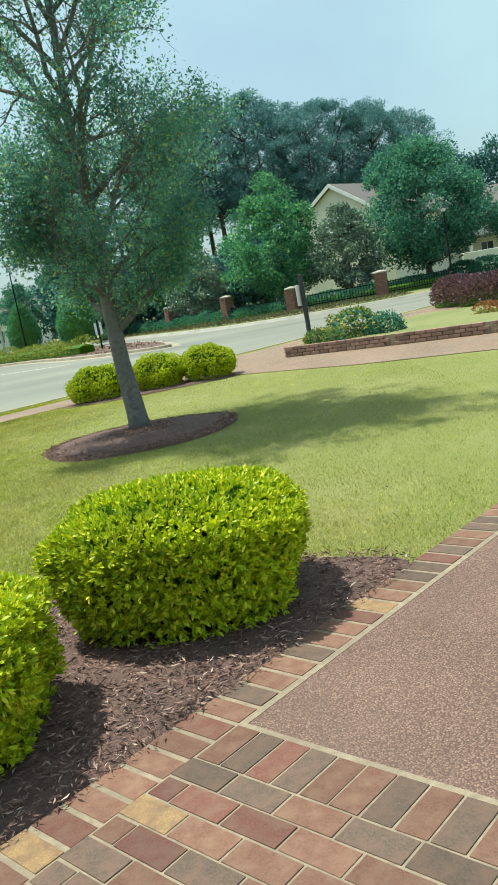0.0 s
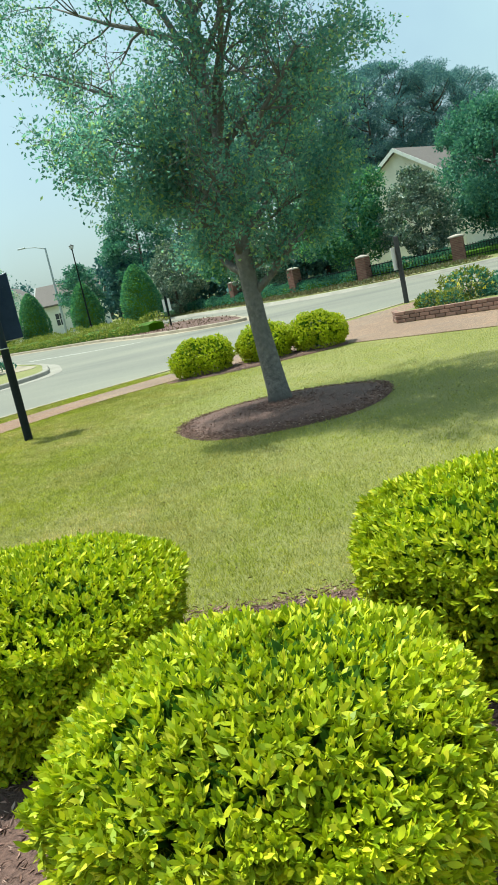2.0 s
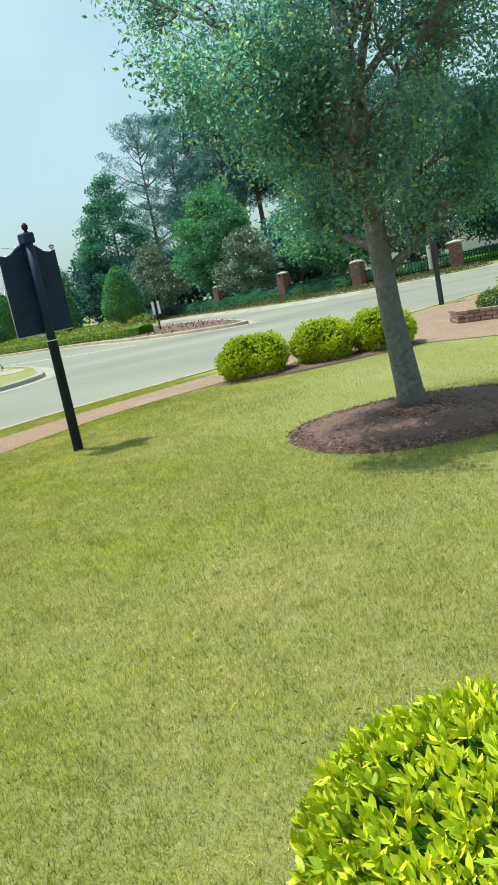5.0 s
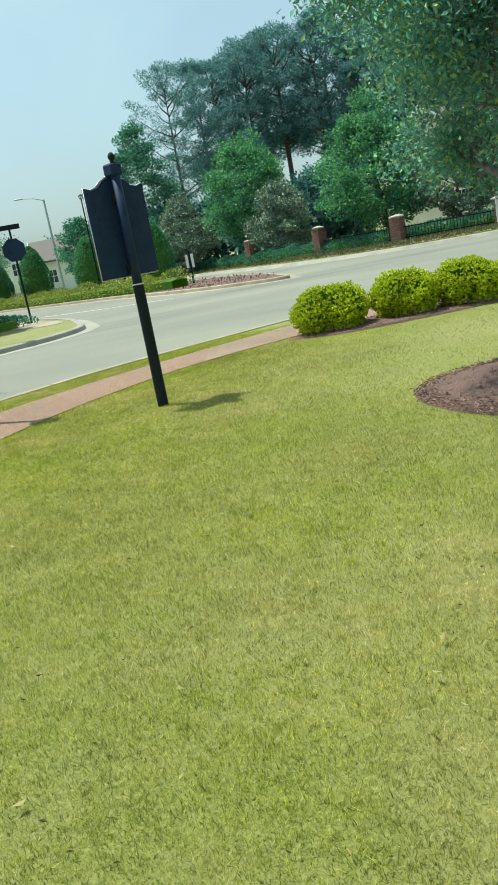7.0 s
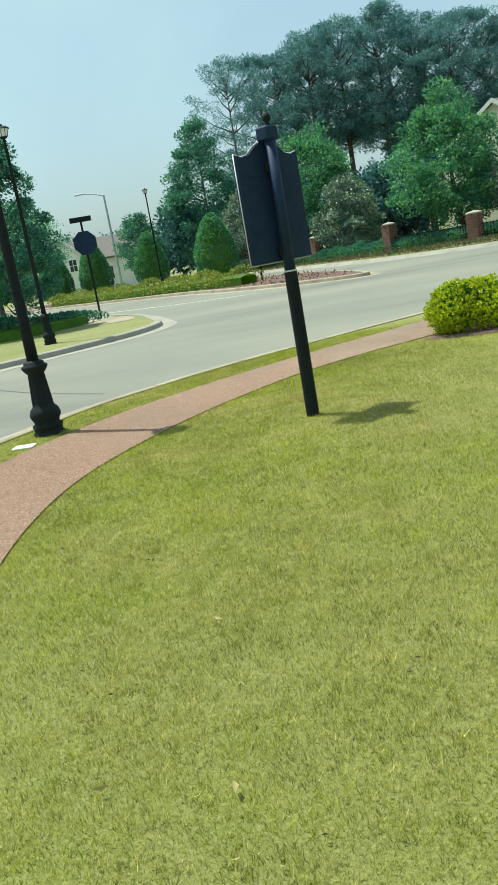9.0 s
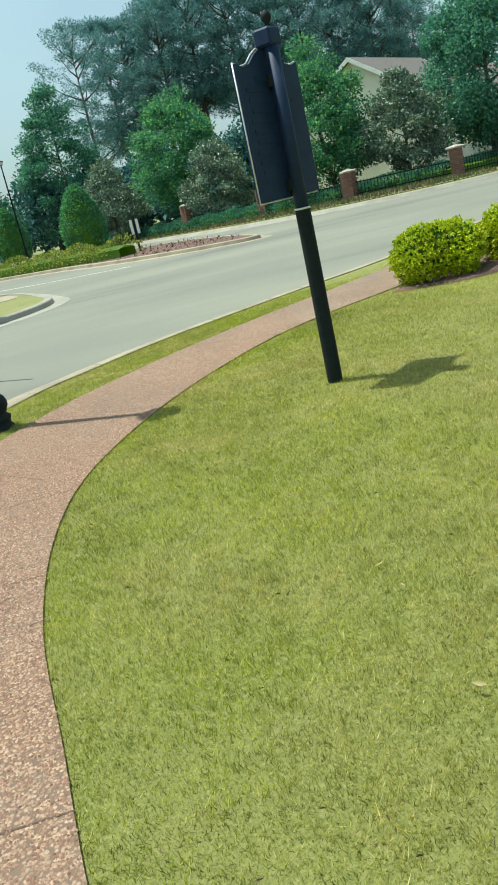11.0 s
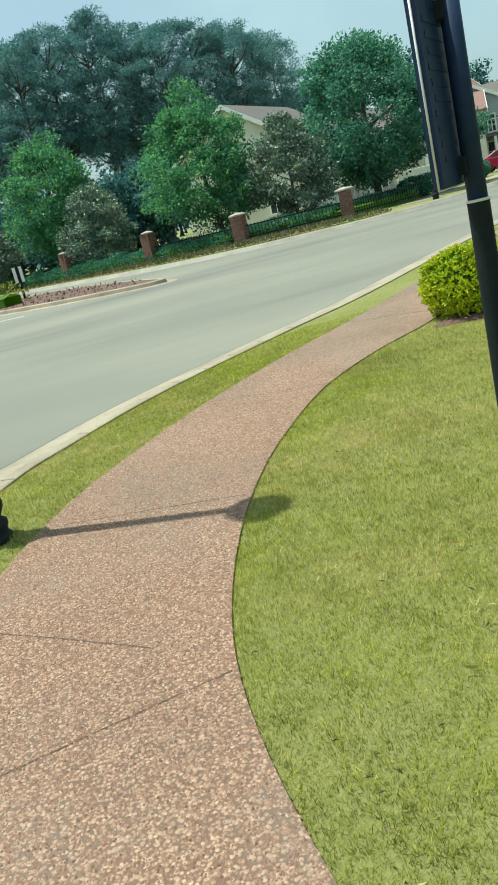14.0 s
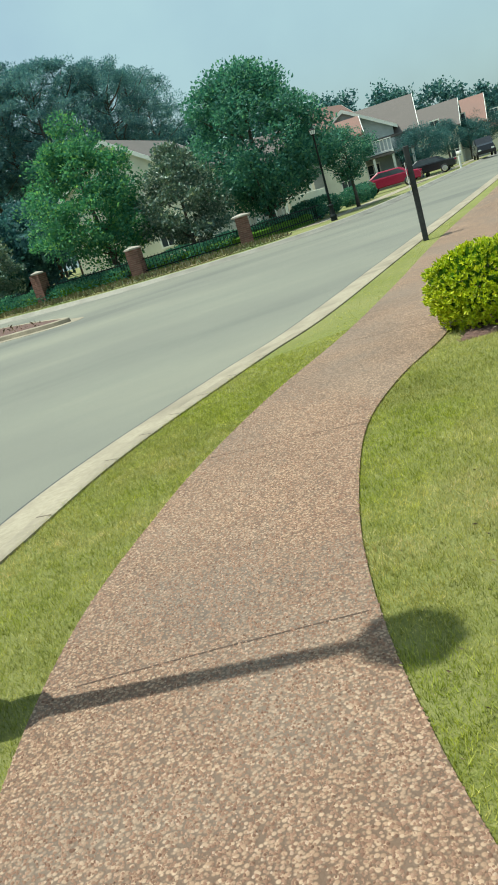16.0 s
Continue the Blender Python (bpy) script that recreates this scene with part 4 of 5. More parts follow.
def hedge_row(label, line, width, h, leaf, count, seed, mat, name="hedge", category="hedge", lumps=1.0):
    """A run of low shrubs grown together."""
    rg = np.random.default_rng(seed)
    line = np.asarray(line, float)
    seg = np.linalg.norm(np.diff(line, axis=0), axis=1)
    cum = np.r_[0, np.cumsum(seg)]
    s = rg.uniform(0, cum[-1], count)
    p = np.stack([np.interp(s, cum, line[:, k]) for k in (0, 1)], 1)
    a = rg.uniform(0, 2 * np.pi, count)
    wave = 1 + 0.16 * lumps * np.sin(s / (width * 0.9) * 2.2) + 0.08 * lumps * np.sin(s * 3.1 + 1)
    up = np.abs(np.sin(a)) ** 0.6
    q = p + np.stack([np.cos(a), 0.6 * np.cos(a)], 1) * (width / 2 * rg.uniform(0.75, 1.05, count))[:, None]
    at = np.column_stack([q, 0.05 + h * wave * up * rg.uniform(0.85, 1.03, count)])
    way = np.stack([np.cos(a), 0.5 * np.cos(a), up + 0.3], 1) + rg.normal(0, 0.5, (count, 3))
    ob = tagged(new(name), label, category)
    part("foliage", leaves_mesh("foliage", at, way, leaf * rg.uniform(0.6, 1.3, count), 0.6, mat, rg), None, ob)
    # dark core below the leaves; its colour stands for the hedge's inner shade
    part("shade_core", sweep(line, [(width * 0.36, 0), (width * 0.34, h * 0.6), (0, h * 0.8), (-width * 0.34, h * 0.6), (-width * 0.36, 0)]), L_boxin, ob)
    return ob


hedge_row("low yellow-green shrubs along the median island", smooth_line([(-22, 59.8), (-14, 49.5), (-10.6, 45.2), (-8.3, 41.6), (-7.2, 40.4)], 5), 1.3, 0.62, 0.1, 9000, 101, L_yellow, "shrub_row", "shrubs", 1.6)
hedge_row("low grassy shrubs on the corner island", smooth_line([(-20, 26.5), (-16, 27.6), (-13.4, 29.0), (-12.3, 30.6)], 5), 1.9, 0.5, 0.1, 9000, 102, L_dark, "shrub_row", "shrubs", 1.2)
hedge_row("clipped purple-leaved hedge across the bed", [(6.5, 24.6), (7.1, 22.4), (7.8, 20.0), (8.6, 17.4)], 1.1, 0.75, 0.08, 22000, 103, L_purple, lumps=0.3)


# ---- historical marker ----
def marker_sign():
    ob = thing("marker_sign", "dark blue cast roadside marker on a black post", "sign", -4.53, 11.13, -0.012, 47)
    part("post", lathe([(0.054, -0.05), (0.054, 0.02), (0.0525, 0.9), (0.052, 1.17), (0.052, 1.195), (0.0515, 1.2), (0.046, 1.204)], 16), M_dark_metal, ob, smooth=True)
    part("upper_post", lathe([(0.046, 1.2), (0.045, 2.2)], 16), M_plate, ob, smooth=True)
    part("collar", lathe([(0.0545, 1.19), (0.0555, 1.196), (0.0555, 1.2), (0.05, 1.203)], 16), M_rim, ob, "thin pale metal collar", True)
    # plate outline: square shoulders, a raised middle at the top
    half = [(-0.34, 1.28), (0.34, 1.28), (0.34, 2.12), (0.27, 2.1), (0.2, 2.115), (0.13, 2.17), (0.07, 2.2), (-0.07, 2.2), (-0.13, 2.17), (-0.2, 2.115), (-0.27, 2.1), (-0.34, 2.12)]
    off = 0.078
    bm = bmesh.new()
    fr = [bm.verts.new((x * 0.985, off - 0.022, 1.7 + (z - 1.7) * 0.985)) for x, z in half]
    bk = [bm.verts.new((x * 0.985, off + 0.022, 1.7 + (z - 1.7) * 0.985)) for x, z in half]
    bm.faces.new(fr)
    bm.faces.new(bk[::-1])
    for i in range(len(half)):
        bm.faces.new((fr[i], bk[i], bk[(i + 1) % len(half)], fr[(i + 1) % len(half)]))
    part("plate", bm, M_plate, ob)
    rim = bmesh.new()
    pts = [Vector((x, off, z)) for x, z in half]
    for a, b in zip(pts, pts[1:] + pts[:1]):
        tube(rim, [a, b], [0.0055, 0.0055], 6)
    part("rim", rim, M_rim, ob, "silver painted raised rim", True)
    part("bracket", box((0, off / 2 + 0.01, 1.36), (0.11, 0.07, 0.08), 0.008), M_dark_metal, ob)
    part("bracket", box((0, off / 2 + 0.01, 2.0), (0.11, 0.07, 0.08), 0.008), M_dark_metal, ob)
    part("cap", box((0, 0.02, 2.25), (0.13, 0.13, 0.11), 0.014), M_plate, ob)
    part("finial", lathe([(0.02, 2.29), (0.025, 2.31), (0.014, 2.325), (0.03, 2.345), (0.034, 2.37), (0.02, 2.395), (0.004, 2.405)], 12), M_dark_metal, ob, smooth=True)
    # raised lettering too faint to read: low bars
    for side in (-1, 1):
        for k in range(11):
            w = 0.5 + 0.08 * ((k * 37) % 10) / 10 if k else 0.34
            part("text_bar", box((0, off + side * 0.0235, 2.02 - 0.062 * k), (w, 0.004, 0.026)), M_plate, ob)
    return ob


marker_sign()


# ---- street lamps ----
def street_lamp(label, x, y, z, h, parent_group="street lamps"):
    """A cast post with a flared foot, a thin shaft and a glazed lantern."""
    ob = thing("street_lamp", label, "street lamp", x, y, z, 0, parent_group)
    part("base", lathe([(0.155, 0), (0.155, 0.03), (0.14, 0.045), (0.14, 0.075), (0.15, 0.09), (0.15, 0.11), (0.122, 0.13), (0.128, 0.15), (0.15, 0.19), (0.152, 0.225), (0.135, 0.27), (0.108, 0.295), (0.1, 0.34), (0.088, 0.5), (0.08, 0.62), (0.098, 0.635), (0.128, 0.68), (0.128, 0.70), (0.1, 0.71), (0.1, 0.73), (0.068, 0.75)], 20), M_dark_metal, ob, smooth=True)
    for k in range(8):
        a = k * math.pi / 4
        bm = bmesh.new()
        tube(bm, [(0.098 * math.cos(a), 0.098 * math.sin(a), 0.33), (0.077 * math.cos(a), 0.077 * math.sin(a), 0.62)], [0.012, 0.009], 5)
        part("flute", bm, M_dark_metal, ob)
    part("shaft", lathe([(0.058, 0.72), (0.052, 1.2), (0.036, h - 0.36), (0.05, h - 0.35), (0.05, h - 0.33), (0.03, h - 0.31), (0.03, h - 0.27)], 14), M_dark_metal, ob, smooth=True)
    lan = part("lantern", lathe([(0.05, h - 0.28), (0.095, h - 0.25), (0.1, h - 0.235)], 8), M_dark_metal, ob)
    part("pane", lathe([(0.095, h - 0.235), (0.15, h - 0.07)], 8), M_glass, lan, "milky glass lantern sides")
    part("roof", lathe([(0.172, h - 0.072), (0.178, h - 0.06), (0.09, h - 0.005), (0.03, h + 0.005), (0.03, h + 0.03), (0.012, h + 0.05)], 8), M_dark_metal, lan)
    for k in range(8):
        a = k * math.pi / 4
        bm = bmesh.new()
        tube(bm, [(0.098 * math.cos(a), 0.098 * math.sin(a), h - 0.24), (0.154 * math.cos(a), 0.154 * math.sin(a), h - 0.066)], [0.006, 0.006], 4)
        part("glazing_bar", bm, M_dark_metal, lan)
    return ob


street_lamp("black cast street lamp with a glazed lantern beside the sidewalk", -7.17, 12.19, -0.02, 4.2)
street_lamp("black cast street lamp on the far side of the street", 11.3, 41.15, 0.0, 3.9)
street_lamp("black cast street lamp on the corner island", -10.95, 23.95, 0.04, 5.1)
street_lamp("black cast street lamp on the median island", -13.4, 53.5, 0.04, 5.9)
# flat pale slab let into the grass by the lamp
tagged(new("utility_cover", mesh_bm("utility_cover", box((-7.24, 11.64, -0.006), (0.2, 0.14, 0.03), 0.006, Matrix()), M_white)), "pale concrete cover let into the grass strip", "utility cover")


# ---- posts and signs by the road ----
def wooden_post():
    ob = thing("sign_post", "dark square post with a narrow sign edge-on", "sign post", 2.06, 21.97, -0.01, -35)
    bm = box((0, 0, 0.81), (0.1, 0.1, 1.72), 0.012)
    part("post", bm, M_wood, ob)
    part("sign_plate", box((-0.075, -0.02, 1.13), (0.012, 0.40, 0.55), 0.004), M_white, ob, "thin white sign plate")
    return ob


wooden_post()


def stop_sign():
    ob = thing("road_sign", "eight-sided road sign seen from behind, coloured dark as backlit", "road sign", -11.75, 32.0, 0.04, 18)
    part("post", box((0, 0, 1.6), (0.07, 0.07, 3.3), 0.01), M_dark_metal, ob)
    bm = bmesh.new()
    a = [(0.41 * math.cos(radians(22.5 + 45 * k)), 0.41 * math.sin(radians(22.5 + 45 * k))) for k in range(8)]
    fr = [bm.verts.new((x, -0.045, 2.56 + z)) for x, z in a]
    bk = [bm.verts.new((x, -0.06, 2.56 + z)) for x, z in a]
    bm.faces.new(fr)
    bm.faces.new(bk[::-1])
    for k in range(8):
        bm.faces.new((fr[k], bk[k], bk[(k + 1) % 8], fr[(k + 1) % 8]))
    # dark enamel here stands for the shade on the sign's backlit side
    part("octagon", bm, M_plate, ob, "eight-sided plate with its backlit shade in the colour")
    part("street_name_plate", box((0, 0, 3.33), (0.72, 0.03, 0.17), 0.006), M_dark_metal, ob, "dark street name plate")
    part("bracket", box((0, 0, 3.22), (0.05, 0.05, 0.12)), M_dark_metal, ob)


stop_sign()


def island_sign():
    ob = thing("road_sign", "small white sign on a thin post on the median", "road sign", -6.75, 42.3, 0.04, 10)
    part("post", box((0, 0, 0.75), (0.09, 0.09, 1.5), 0.01), M_dark_metal, ob)
    part("sign_plate", box((-0.13, -0.05, 1.05), (0.12, 0.02, 0.62)), M_white, ob)
    part("sign_plate", box((0.13, -0.05, 1.05), (0.12, 0.02, 0.62)), M_white, ob)


island_sign()


def cobra_light():
    ob = thing("street_light", "tall grey road light with a long arm", "street light", -21.5, 77.5, 0, 0)
    bm = tube(bmesh.new(), [(0, 0, 0), (0, 0, 4), (0, 0, 8.3)], [0.13, 0.11, 0.08], 8)
    part("pole", bm, M_siding_b, ob)
    part("arm", tube(bmesh.new(), [(0, 0, 8.25), (-0.9, 0, 8.55), (-1.9, 0, 8.7)], [0.06, 0.05, 0.04], 6), M_siding_b, ob)
    part("head", box((-2.2, 0, 8.7), (0.75, 0.28, 0.14), 0.05), M_siding_b, ob)


cobra_light()


# ---- brick pillars and fence across the street ----
PIL = [(-8.6, 64.5), (-4.0, 56.4), (-0.05, 50.3), (3.6, 45.8), (8.25, 43.8)]


def pillar(x, y, rz, z=0.05):
    ob = thing("brick_pillar", "square red brick gate pillar with a stone cap", "pillar", x, y, z, rz, "brick pillars")
    part("core", box((0, 0, 0.62), (0.56, 0.56, 1.3)), M_mortar, ob)
    course = mesh_bm("brick", box((0, 0, 0), (0.205, 0.03, 0.068), 0.004), M_pillar)
    for c in range(15):
        for side in range(4):
            a = side * math.pi / 2
            for k in range(-1, 2):
                u = k * 0.215 + (0.05 if c % 2 else -0.03)
                if abs(u) > 0.22:
                    u = math.copysign(0.19, u)
                b = new("brick", course)
                b.parent = ob
                b.matrix_basis = Matrix.Rotation(a, 4, "Z") @ pose(u, -0.278, 0.04 + c * 0.085)
    part("cap", lathe([(0.42, 1.27), (0.45, 1.29), (0.45, 1.34), (0.36, 1.37), (0.02, 1.43)], 4), M_capstone, ob, "grey stone cap")
    return ob


for k, (x, y) in enumerate(PIL):
    nx, ny = PIL[min(k + 1, 4)]
    px, py = PIL[max(k - 1, 0)]
    pillar(x, y, math.degrees(math.atan2(ny - py, nx - px)), 0.2 if k < 3 else 0.02)
for (x0, y0), (x1, y1) in zip(PIL, PIL[1:] + [(13.4, 45.6)]):
    ob = thing("iron_fence", "black iron picket fence panel between brick pillars", "fence", x0, y0, 0.1, math.degrees(math.atan2(y1 - y0, x1 - x0)), "fence panels")
    ln = math.hypot(x1 - x0, y1 - y0)
    for z in (0.15, 0.68):
        part("rail", box((ln / 2, 0, z), (ln - 0.6, 0.04, 0.05)), M_dark_metal, ob)
    pk = mesh_bm("picket", box((0, 0, 0.40), (0.022, 0.022, 0.74)), M_dark_metal)
    for k in range(int((ln - 0.7) / 0.16)):
        b = new("picket", pk)
        b.parent = ob
        b.matrix_basis = pose(0.4 + k * 0.16, 0, 0)
hedge_row("dark low evergreen hedge behind the iron fence", [(-10, 66.5), (-4.6, 57.6), (-0.6, 51.4), (3.2, 46.8), (8.2, 44.9), (13.0, 46.6)], 1.0, 0.68, 0.12, 24000, 104, L_dark, lumps=0.5)
# planted bank between kerb and fence
bank = smooth_line([(-10.6, 62.6), (-6.6, 57), (-3.8, 51.3), (-1.4, 46.2), (1.1, 42.4), (4, 40.4), (8, 40.0), (9.5, 42.3), (8.3, 44.2), (3.8, 46.2), (0.2, 50.8), (-3.7, 56.9), (-8.3, 64.8)], 4)
tagged(new("planted_bank", mesh_bm("planted_bank", slab([tuple(p) for p in bank], 0.06, 0.1), M_straw)), "bank of pine straw and tufts below the fence", "planting bed", kind="structure")
tuft = rng.uniform((-10, 39), (9, 64), (60000, 2))
tuft = tuft[inside(bank, tuft)][:9000]
tw = rng.normal(0, 0.5, (len(tuft), 3)) + (0, 0, 0.7)
tagged(new("ground_cover", leaves_mesh("ground_cover", np.column_stack([tuft, np.full(len(tuft), 0.05)]), tw, rng.uniform(0.08, 0.24, len(tuft)), 0.3, leaf_mat("dry_tuft", (0.08, 0.085, 0.04), (0.16, 0.14, 0.075), 0.2, 0.7, (0.12, 0.17, 0.07)), rng)), "tufted brown-green ground cover on the bank", "ground cover", kind="stuff")
tuft = rng.uniform((-24, 33), (-3, 62), (30000, 2))
tuft = tuft[inside(ISLE_M, tuft)][:1500]
tagged(new("ground_cover", leaves_mesh("ground_cover", np.column_stack([tuft, np.full(len(tuft), 0.04)]), rng.normal(0, 0.6, (len(tuft), 3)) + (0, 0, 0.4), rng.uniform(0.06, 0.16, len(tuft)), 0.4, L_litter, rng)), "brown straw ground cover on the median", "ground cover", kind="stuff")


M_bloom = leaf_mat("yellow_petal", (0.55, 0.45, 0.05), (0.75, 0.65, 0.1), 0.4, 0.5)
# ---- raised bed at the walk's corner ----
BEDW = [(1.04, 17.2), (1.02, 16.56), (2.93, 14.92), (4.44, 13.8), (12.0, 8.25)]
M_lowbrick = surface("weathered_brick", [(0.3, (0.24, 0.13, 0.10)), (0.7, (0.36, 0.21, 0.16))], 9.0, (0.20, 0.13, 0.10), 2.0, 0.85, 0.3, 70.0, per_object=0.3)
raised = thing("raised_bed", "low weathered brick planter at the sidewalk corner", "planter")
part("core", sweep(np.array(BEDW), [(0.16, -0.02), (0.16, 0.2), (0.035, 0.2), (0.035, -0.02)]), M_mortar, raised)
part("soil", slab([(1.1, 17.2), (1.12, 16.66), (2.98, 15.05), (4.5, 13.95), (12.0, 8.4), (14, 12), (9.2, 16.3), (5.0, 20.6), (4.4, 20.4)], 0.14, 0.16), M_farlawn, raised)
bmesh_brick = mesh_bm("brick", box((0, 0, 0), (0.198, 0.1, 0.06), 0.005), M_lowbrick)
for (x0, y0), (x1, y1) in zip(BEDW, BEDW[1:]):
    ln, a = math.hypot(x1 - x0, y1 - y0), math.degrees(math.atan2(y1 - y0, x1 - x0))
    d = np.array([x1 - x0, y1 - y0]) / ln
    for c in range(3):
        for k in range(min(int(ln / 0.21), 24)):
            u = 0.1 + 0.21 * k + (0.1 if c % 2 else 0)
            if u < ln:
                b = new("brick", bmesh_brick)
                b.parent = raised
                b.matrix_basis = pose(x0 + d[0] * u - d[1] * 0.05, y0 + d[1] * u + d[0] * 0.05, 0.035 + 0.07 * c, 0, 0, a)
shrub("loose yellow-green rose bush in the raised bed", 2.55, 17.2, 0.5, 0.45, 0.72, 0.075, 1700, 121, L_yellow, L_dark, lump=0.3)
bl = np.random.default_rng(127)
blooms = thing("flowering_plant", "thin plant with small yellow blossoms in the bed", "plant", 2.3, 16.55, 0.13)
for k in range(9):
    x, y, z = bl.normal(0, 0.3), bl.normal(0, 0.14), 0.2 + bl.uniform(0, 0.35)
    part("stalk", tube(bmesh.new(), [(x * 0.6, y * 0.6, -0.05), (x, y, z)], [0.006, 0.004], 4), L_dark, blooms)
    part("blossom", leaves_mesh("blossom", np.repeat([[x, y, z]], 7, 0), bl.normal(0, 1, (7, 3)) + (0, 0, 0.6), 0.05, 0.6, M_bloom, bl), None, blooms)
shrub("low leafy plant in the raised bed", 1.75, 16.75, 0.28, 0.28, 0.42, 0.06, 1400, 122, L_yellow, L_dark, lump=0.3)
shrub("low yellow flowering plant in the raised bed", 2.05, 16.35, 0.26, 0.22, 0.38, 0.05, 1200, 123, L_yellow, L_dark, lump=0.25)
shrub("grey-green tufted plant in the raised bed", 3.15, 16.75, 0.36, 0.3, 0.5, 0.06, 1400, 124, L_dark, L_dark, lump=0.3)
shrub("small green mound in the raised bed", 6.9, 19.0, 0.4, 0.35, 0.45, 0.05, 2500, 125, L_box, lump=0.15)
hedge_row("low reddish flowering edging plants in the bed", [(5.2, 17.2), (5.9, 16.4), (6.6, 15.6)], 0.35, 0.25, 0.05, 2500, 126, leaf_mat("russet_leaf", (0.22, 0.09, 0.04), (0.42, 0.2, 0.1), 0.3, 0.6), "edging_plants", "plants")


# ---- houses ----
def house(label, x, y, rz, w, d, eave, ridge, wall, roof, wins=(), gable_front=True, porch=False, siding=True, balcony=None):
    """A gabled house: clapboard walls, overhanging roof, trimmed windows. Its gable faces local -y when gable_front."""
    ob = thing("house", label, "house", x, y, 0, rz)
    bm = bmesh.new()
    hw, hd = w / 2, d / 2
    v = [bm.verts.new(c) for c in ((-hw, -hd, -0.2), (hw, -hd, -0.2), (hw, hd, -0.2), (-hw, hd, -0.2), (-hw, -hd, eave), (hw, -hd, eave), (hw, hd, eave), (-hw, hd, eave))]
    r0, r1 = (bm.verts.new((0, -hd, ridge)), bm.verts.new((0, hd, ridge))) if gable_front else (bm.verts.new((-hw, 0, ridge)), bm.verts.new((hw, 0, ridge)))
    if gable_front:
        for q in ((v[0], v[1], v[5], r0, v[4]), (v[2], v[3], v[7], r1, v[6]), (v[1], v[2], v[6], v[5]), (v[3], v[0], v[4], v[7])):
            bm.faces.new(q)
    else:
        for q in ((v[0], v[1], v[5], v[4]), (v[2], v[3], v[7], v[6]), (v[1], v[2], v[6], r1, v[5]), (v[3], v[0], v[4], r0, v[7])):
            bm.faces.new(q)
    part("wall", bm, wall, ob)
    # roof slopes with thickness and overhang
    for s in (-1, 1):
        bm = bmesh.new()
        half, ln = (hw, hd) if gable_front else (hd, hw)
        run, rise = half + 0.45, (ridge - eave) * (half + 0.45) / half
        e = [(0, ridge), (s * run, ridge - rise)]
        lo = [(a, b + 0.04) for a, b in e]
        hi = [(a, b + 0.24) for a, b in e]
        ring = [*lo, *hi[::-1]]
        def put(a, b, l):
            return (a, l, b) if gable_front else (l, a, b)
        f0 = [bm.verts.new(put(a, b, -ln - 0.4)) for a, b in ring]
        f1 = [bm.verts.new(put(a, b, ln + 0.4)) for a, b in ring]
        bm.faces.new(f0)
        bm.faces.new(f1[::-1])
        for i in range(4):
            bm.faces.new((f0[i], f1[i], f1[(i + 1) % 4], f0[(i + 1) % 4]))
        part("roof", bm, roof, ob)
        # white barge boards along the gable ends
        for end in (-1, 1):
            bm = bmesh.new()
            q = [put(a, b + dz, end * (ln + 0.42 + dl)) for dl in (0, 0.05) for (a, b), dz in ((e[0], -0.06), (e[1], -0.06), (e[1], 0.24), (e[0], 0.24))]
            vv = [bm.verts.new(c) for c in q]
            for fc in ((0, 1, 2, 3), (7, 6, 5, 4), (0, 4, 5, 1), (1, 5, 6, 2), (2, 6, 7, 3), (3, 7, 4, 0)):
                bm.faces.new([vv[i] for i in fc])
            part("barge_board", bm, M_white, ob)
    if siding:
        z = 0.1
        while z < eave:
            part("clapboard", box((0, -hd - 0.012, z), (w, 0.02, 0.15), 0.0, Matrix.Rotation(0, 4, "X")), wall, ob)
            part("clapboard", box((-hw - 0.012, 0, z), (0.02, d, 0.15)), wall, ob)
            part("clapboard", box((hw + 0.012, 0, z), (0.02, d, 0.15)), wall, ob)
            z += 0.2
    for side, u, z, ww, hh in wins:
        m = {"f": pose(u, -hd - 0.05, z), "l": pose(-hw - 0.05, u, z, 0, 0, -90), "r": pose(hw + 0.05, u, z, 0, 0, 90)}[side]
        win = new("window")
        win.parent = ob
        win.matrix_basis = m
        bm = bmesh.new()
        for c, s in (((0, 0, hh / 2 + 0.05), (ww + 0.24, 0.08, 0.12)), ((0, 0, -hh / 2 - 0.05), (ww + 0.28, 0.1, 0.1)), ((-ww / 2 - 0.05, 0, 0), (0.11, 0.08, hh)), ((ww / 2 + 0.05, 0, 0), (0.11, 0.08, hh)), ((0, 0, 0), (ww, 0.05, 0.06)), ((0, 0, 0), (0.05, 0.05, hh))):
            add_box(bm, c, s)
        part("window_frame", bm, M_white, win)
        part("pane", box((0, 0.02, 0), (ww, 0.02, hh)), M_window, win)
    if balcony:
        u, z, bw = balcony
        part("balcony_floor", box((u, -hd - 0.65, z), (bw, 1.2, 0.16), 0.01), M_white, ob)
        part("balcony_rail", box((u, -hd - 1.2, z + 1.0), (bw, 0.09, 0.08), 0.01), M_white, ob)
        for k in range(9):
            part("baluster", box((u - bw * 0.47 + k * bw * 0.1175, -hd - 1.2, z + 0.54), (0.09, 0.06, 0.92)), M_white, ob)
        for e in (-0.47, 0.47):
            part("column", box((u + e * bw, -hd - 1.2, z / 2 - 0.1), (0.2, 0.2, z), 0.02), M_white, ob)
    if porch:
        part("porch_roof", box((0, -hd - 1.2, 2.75), (w * 0.9, 2.6, 0.18)), roof, ob)
        for k in range(4):
            part("column", box((-w * 0.42 + k * w * 0.28, -hd - 2.3, 1.3), (0.22, 0.22, 2.7), 0.02), M_white, ob)
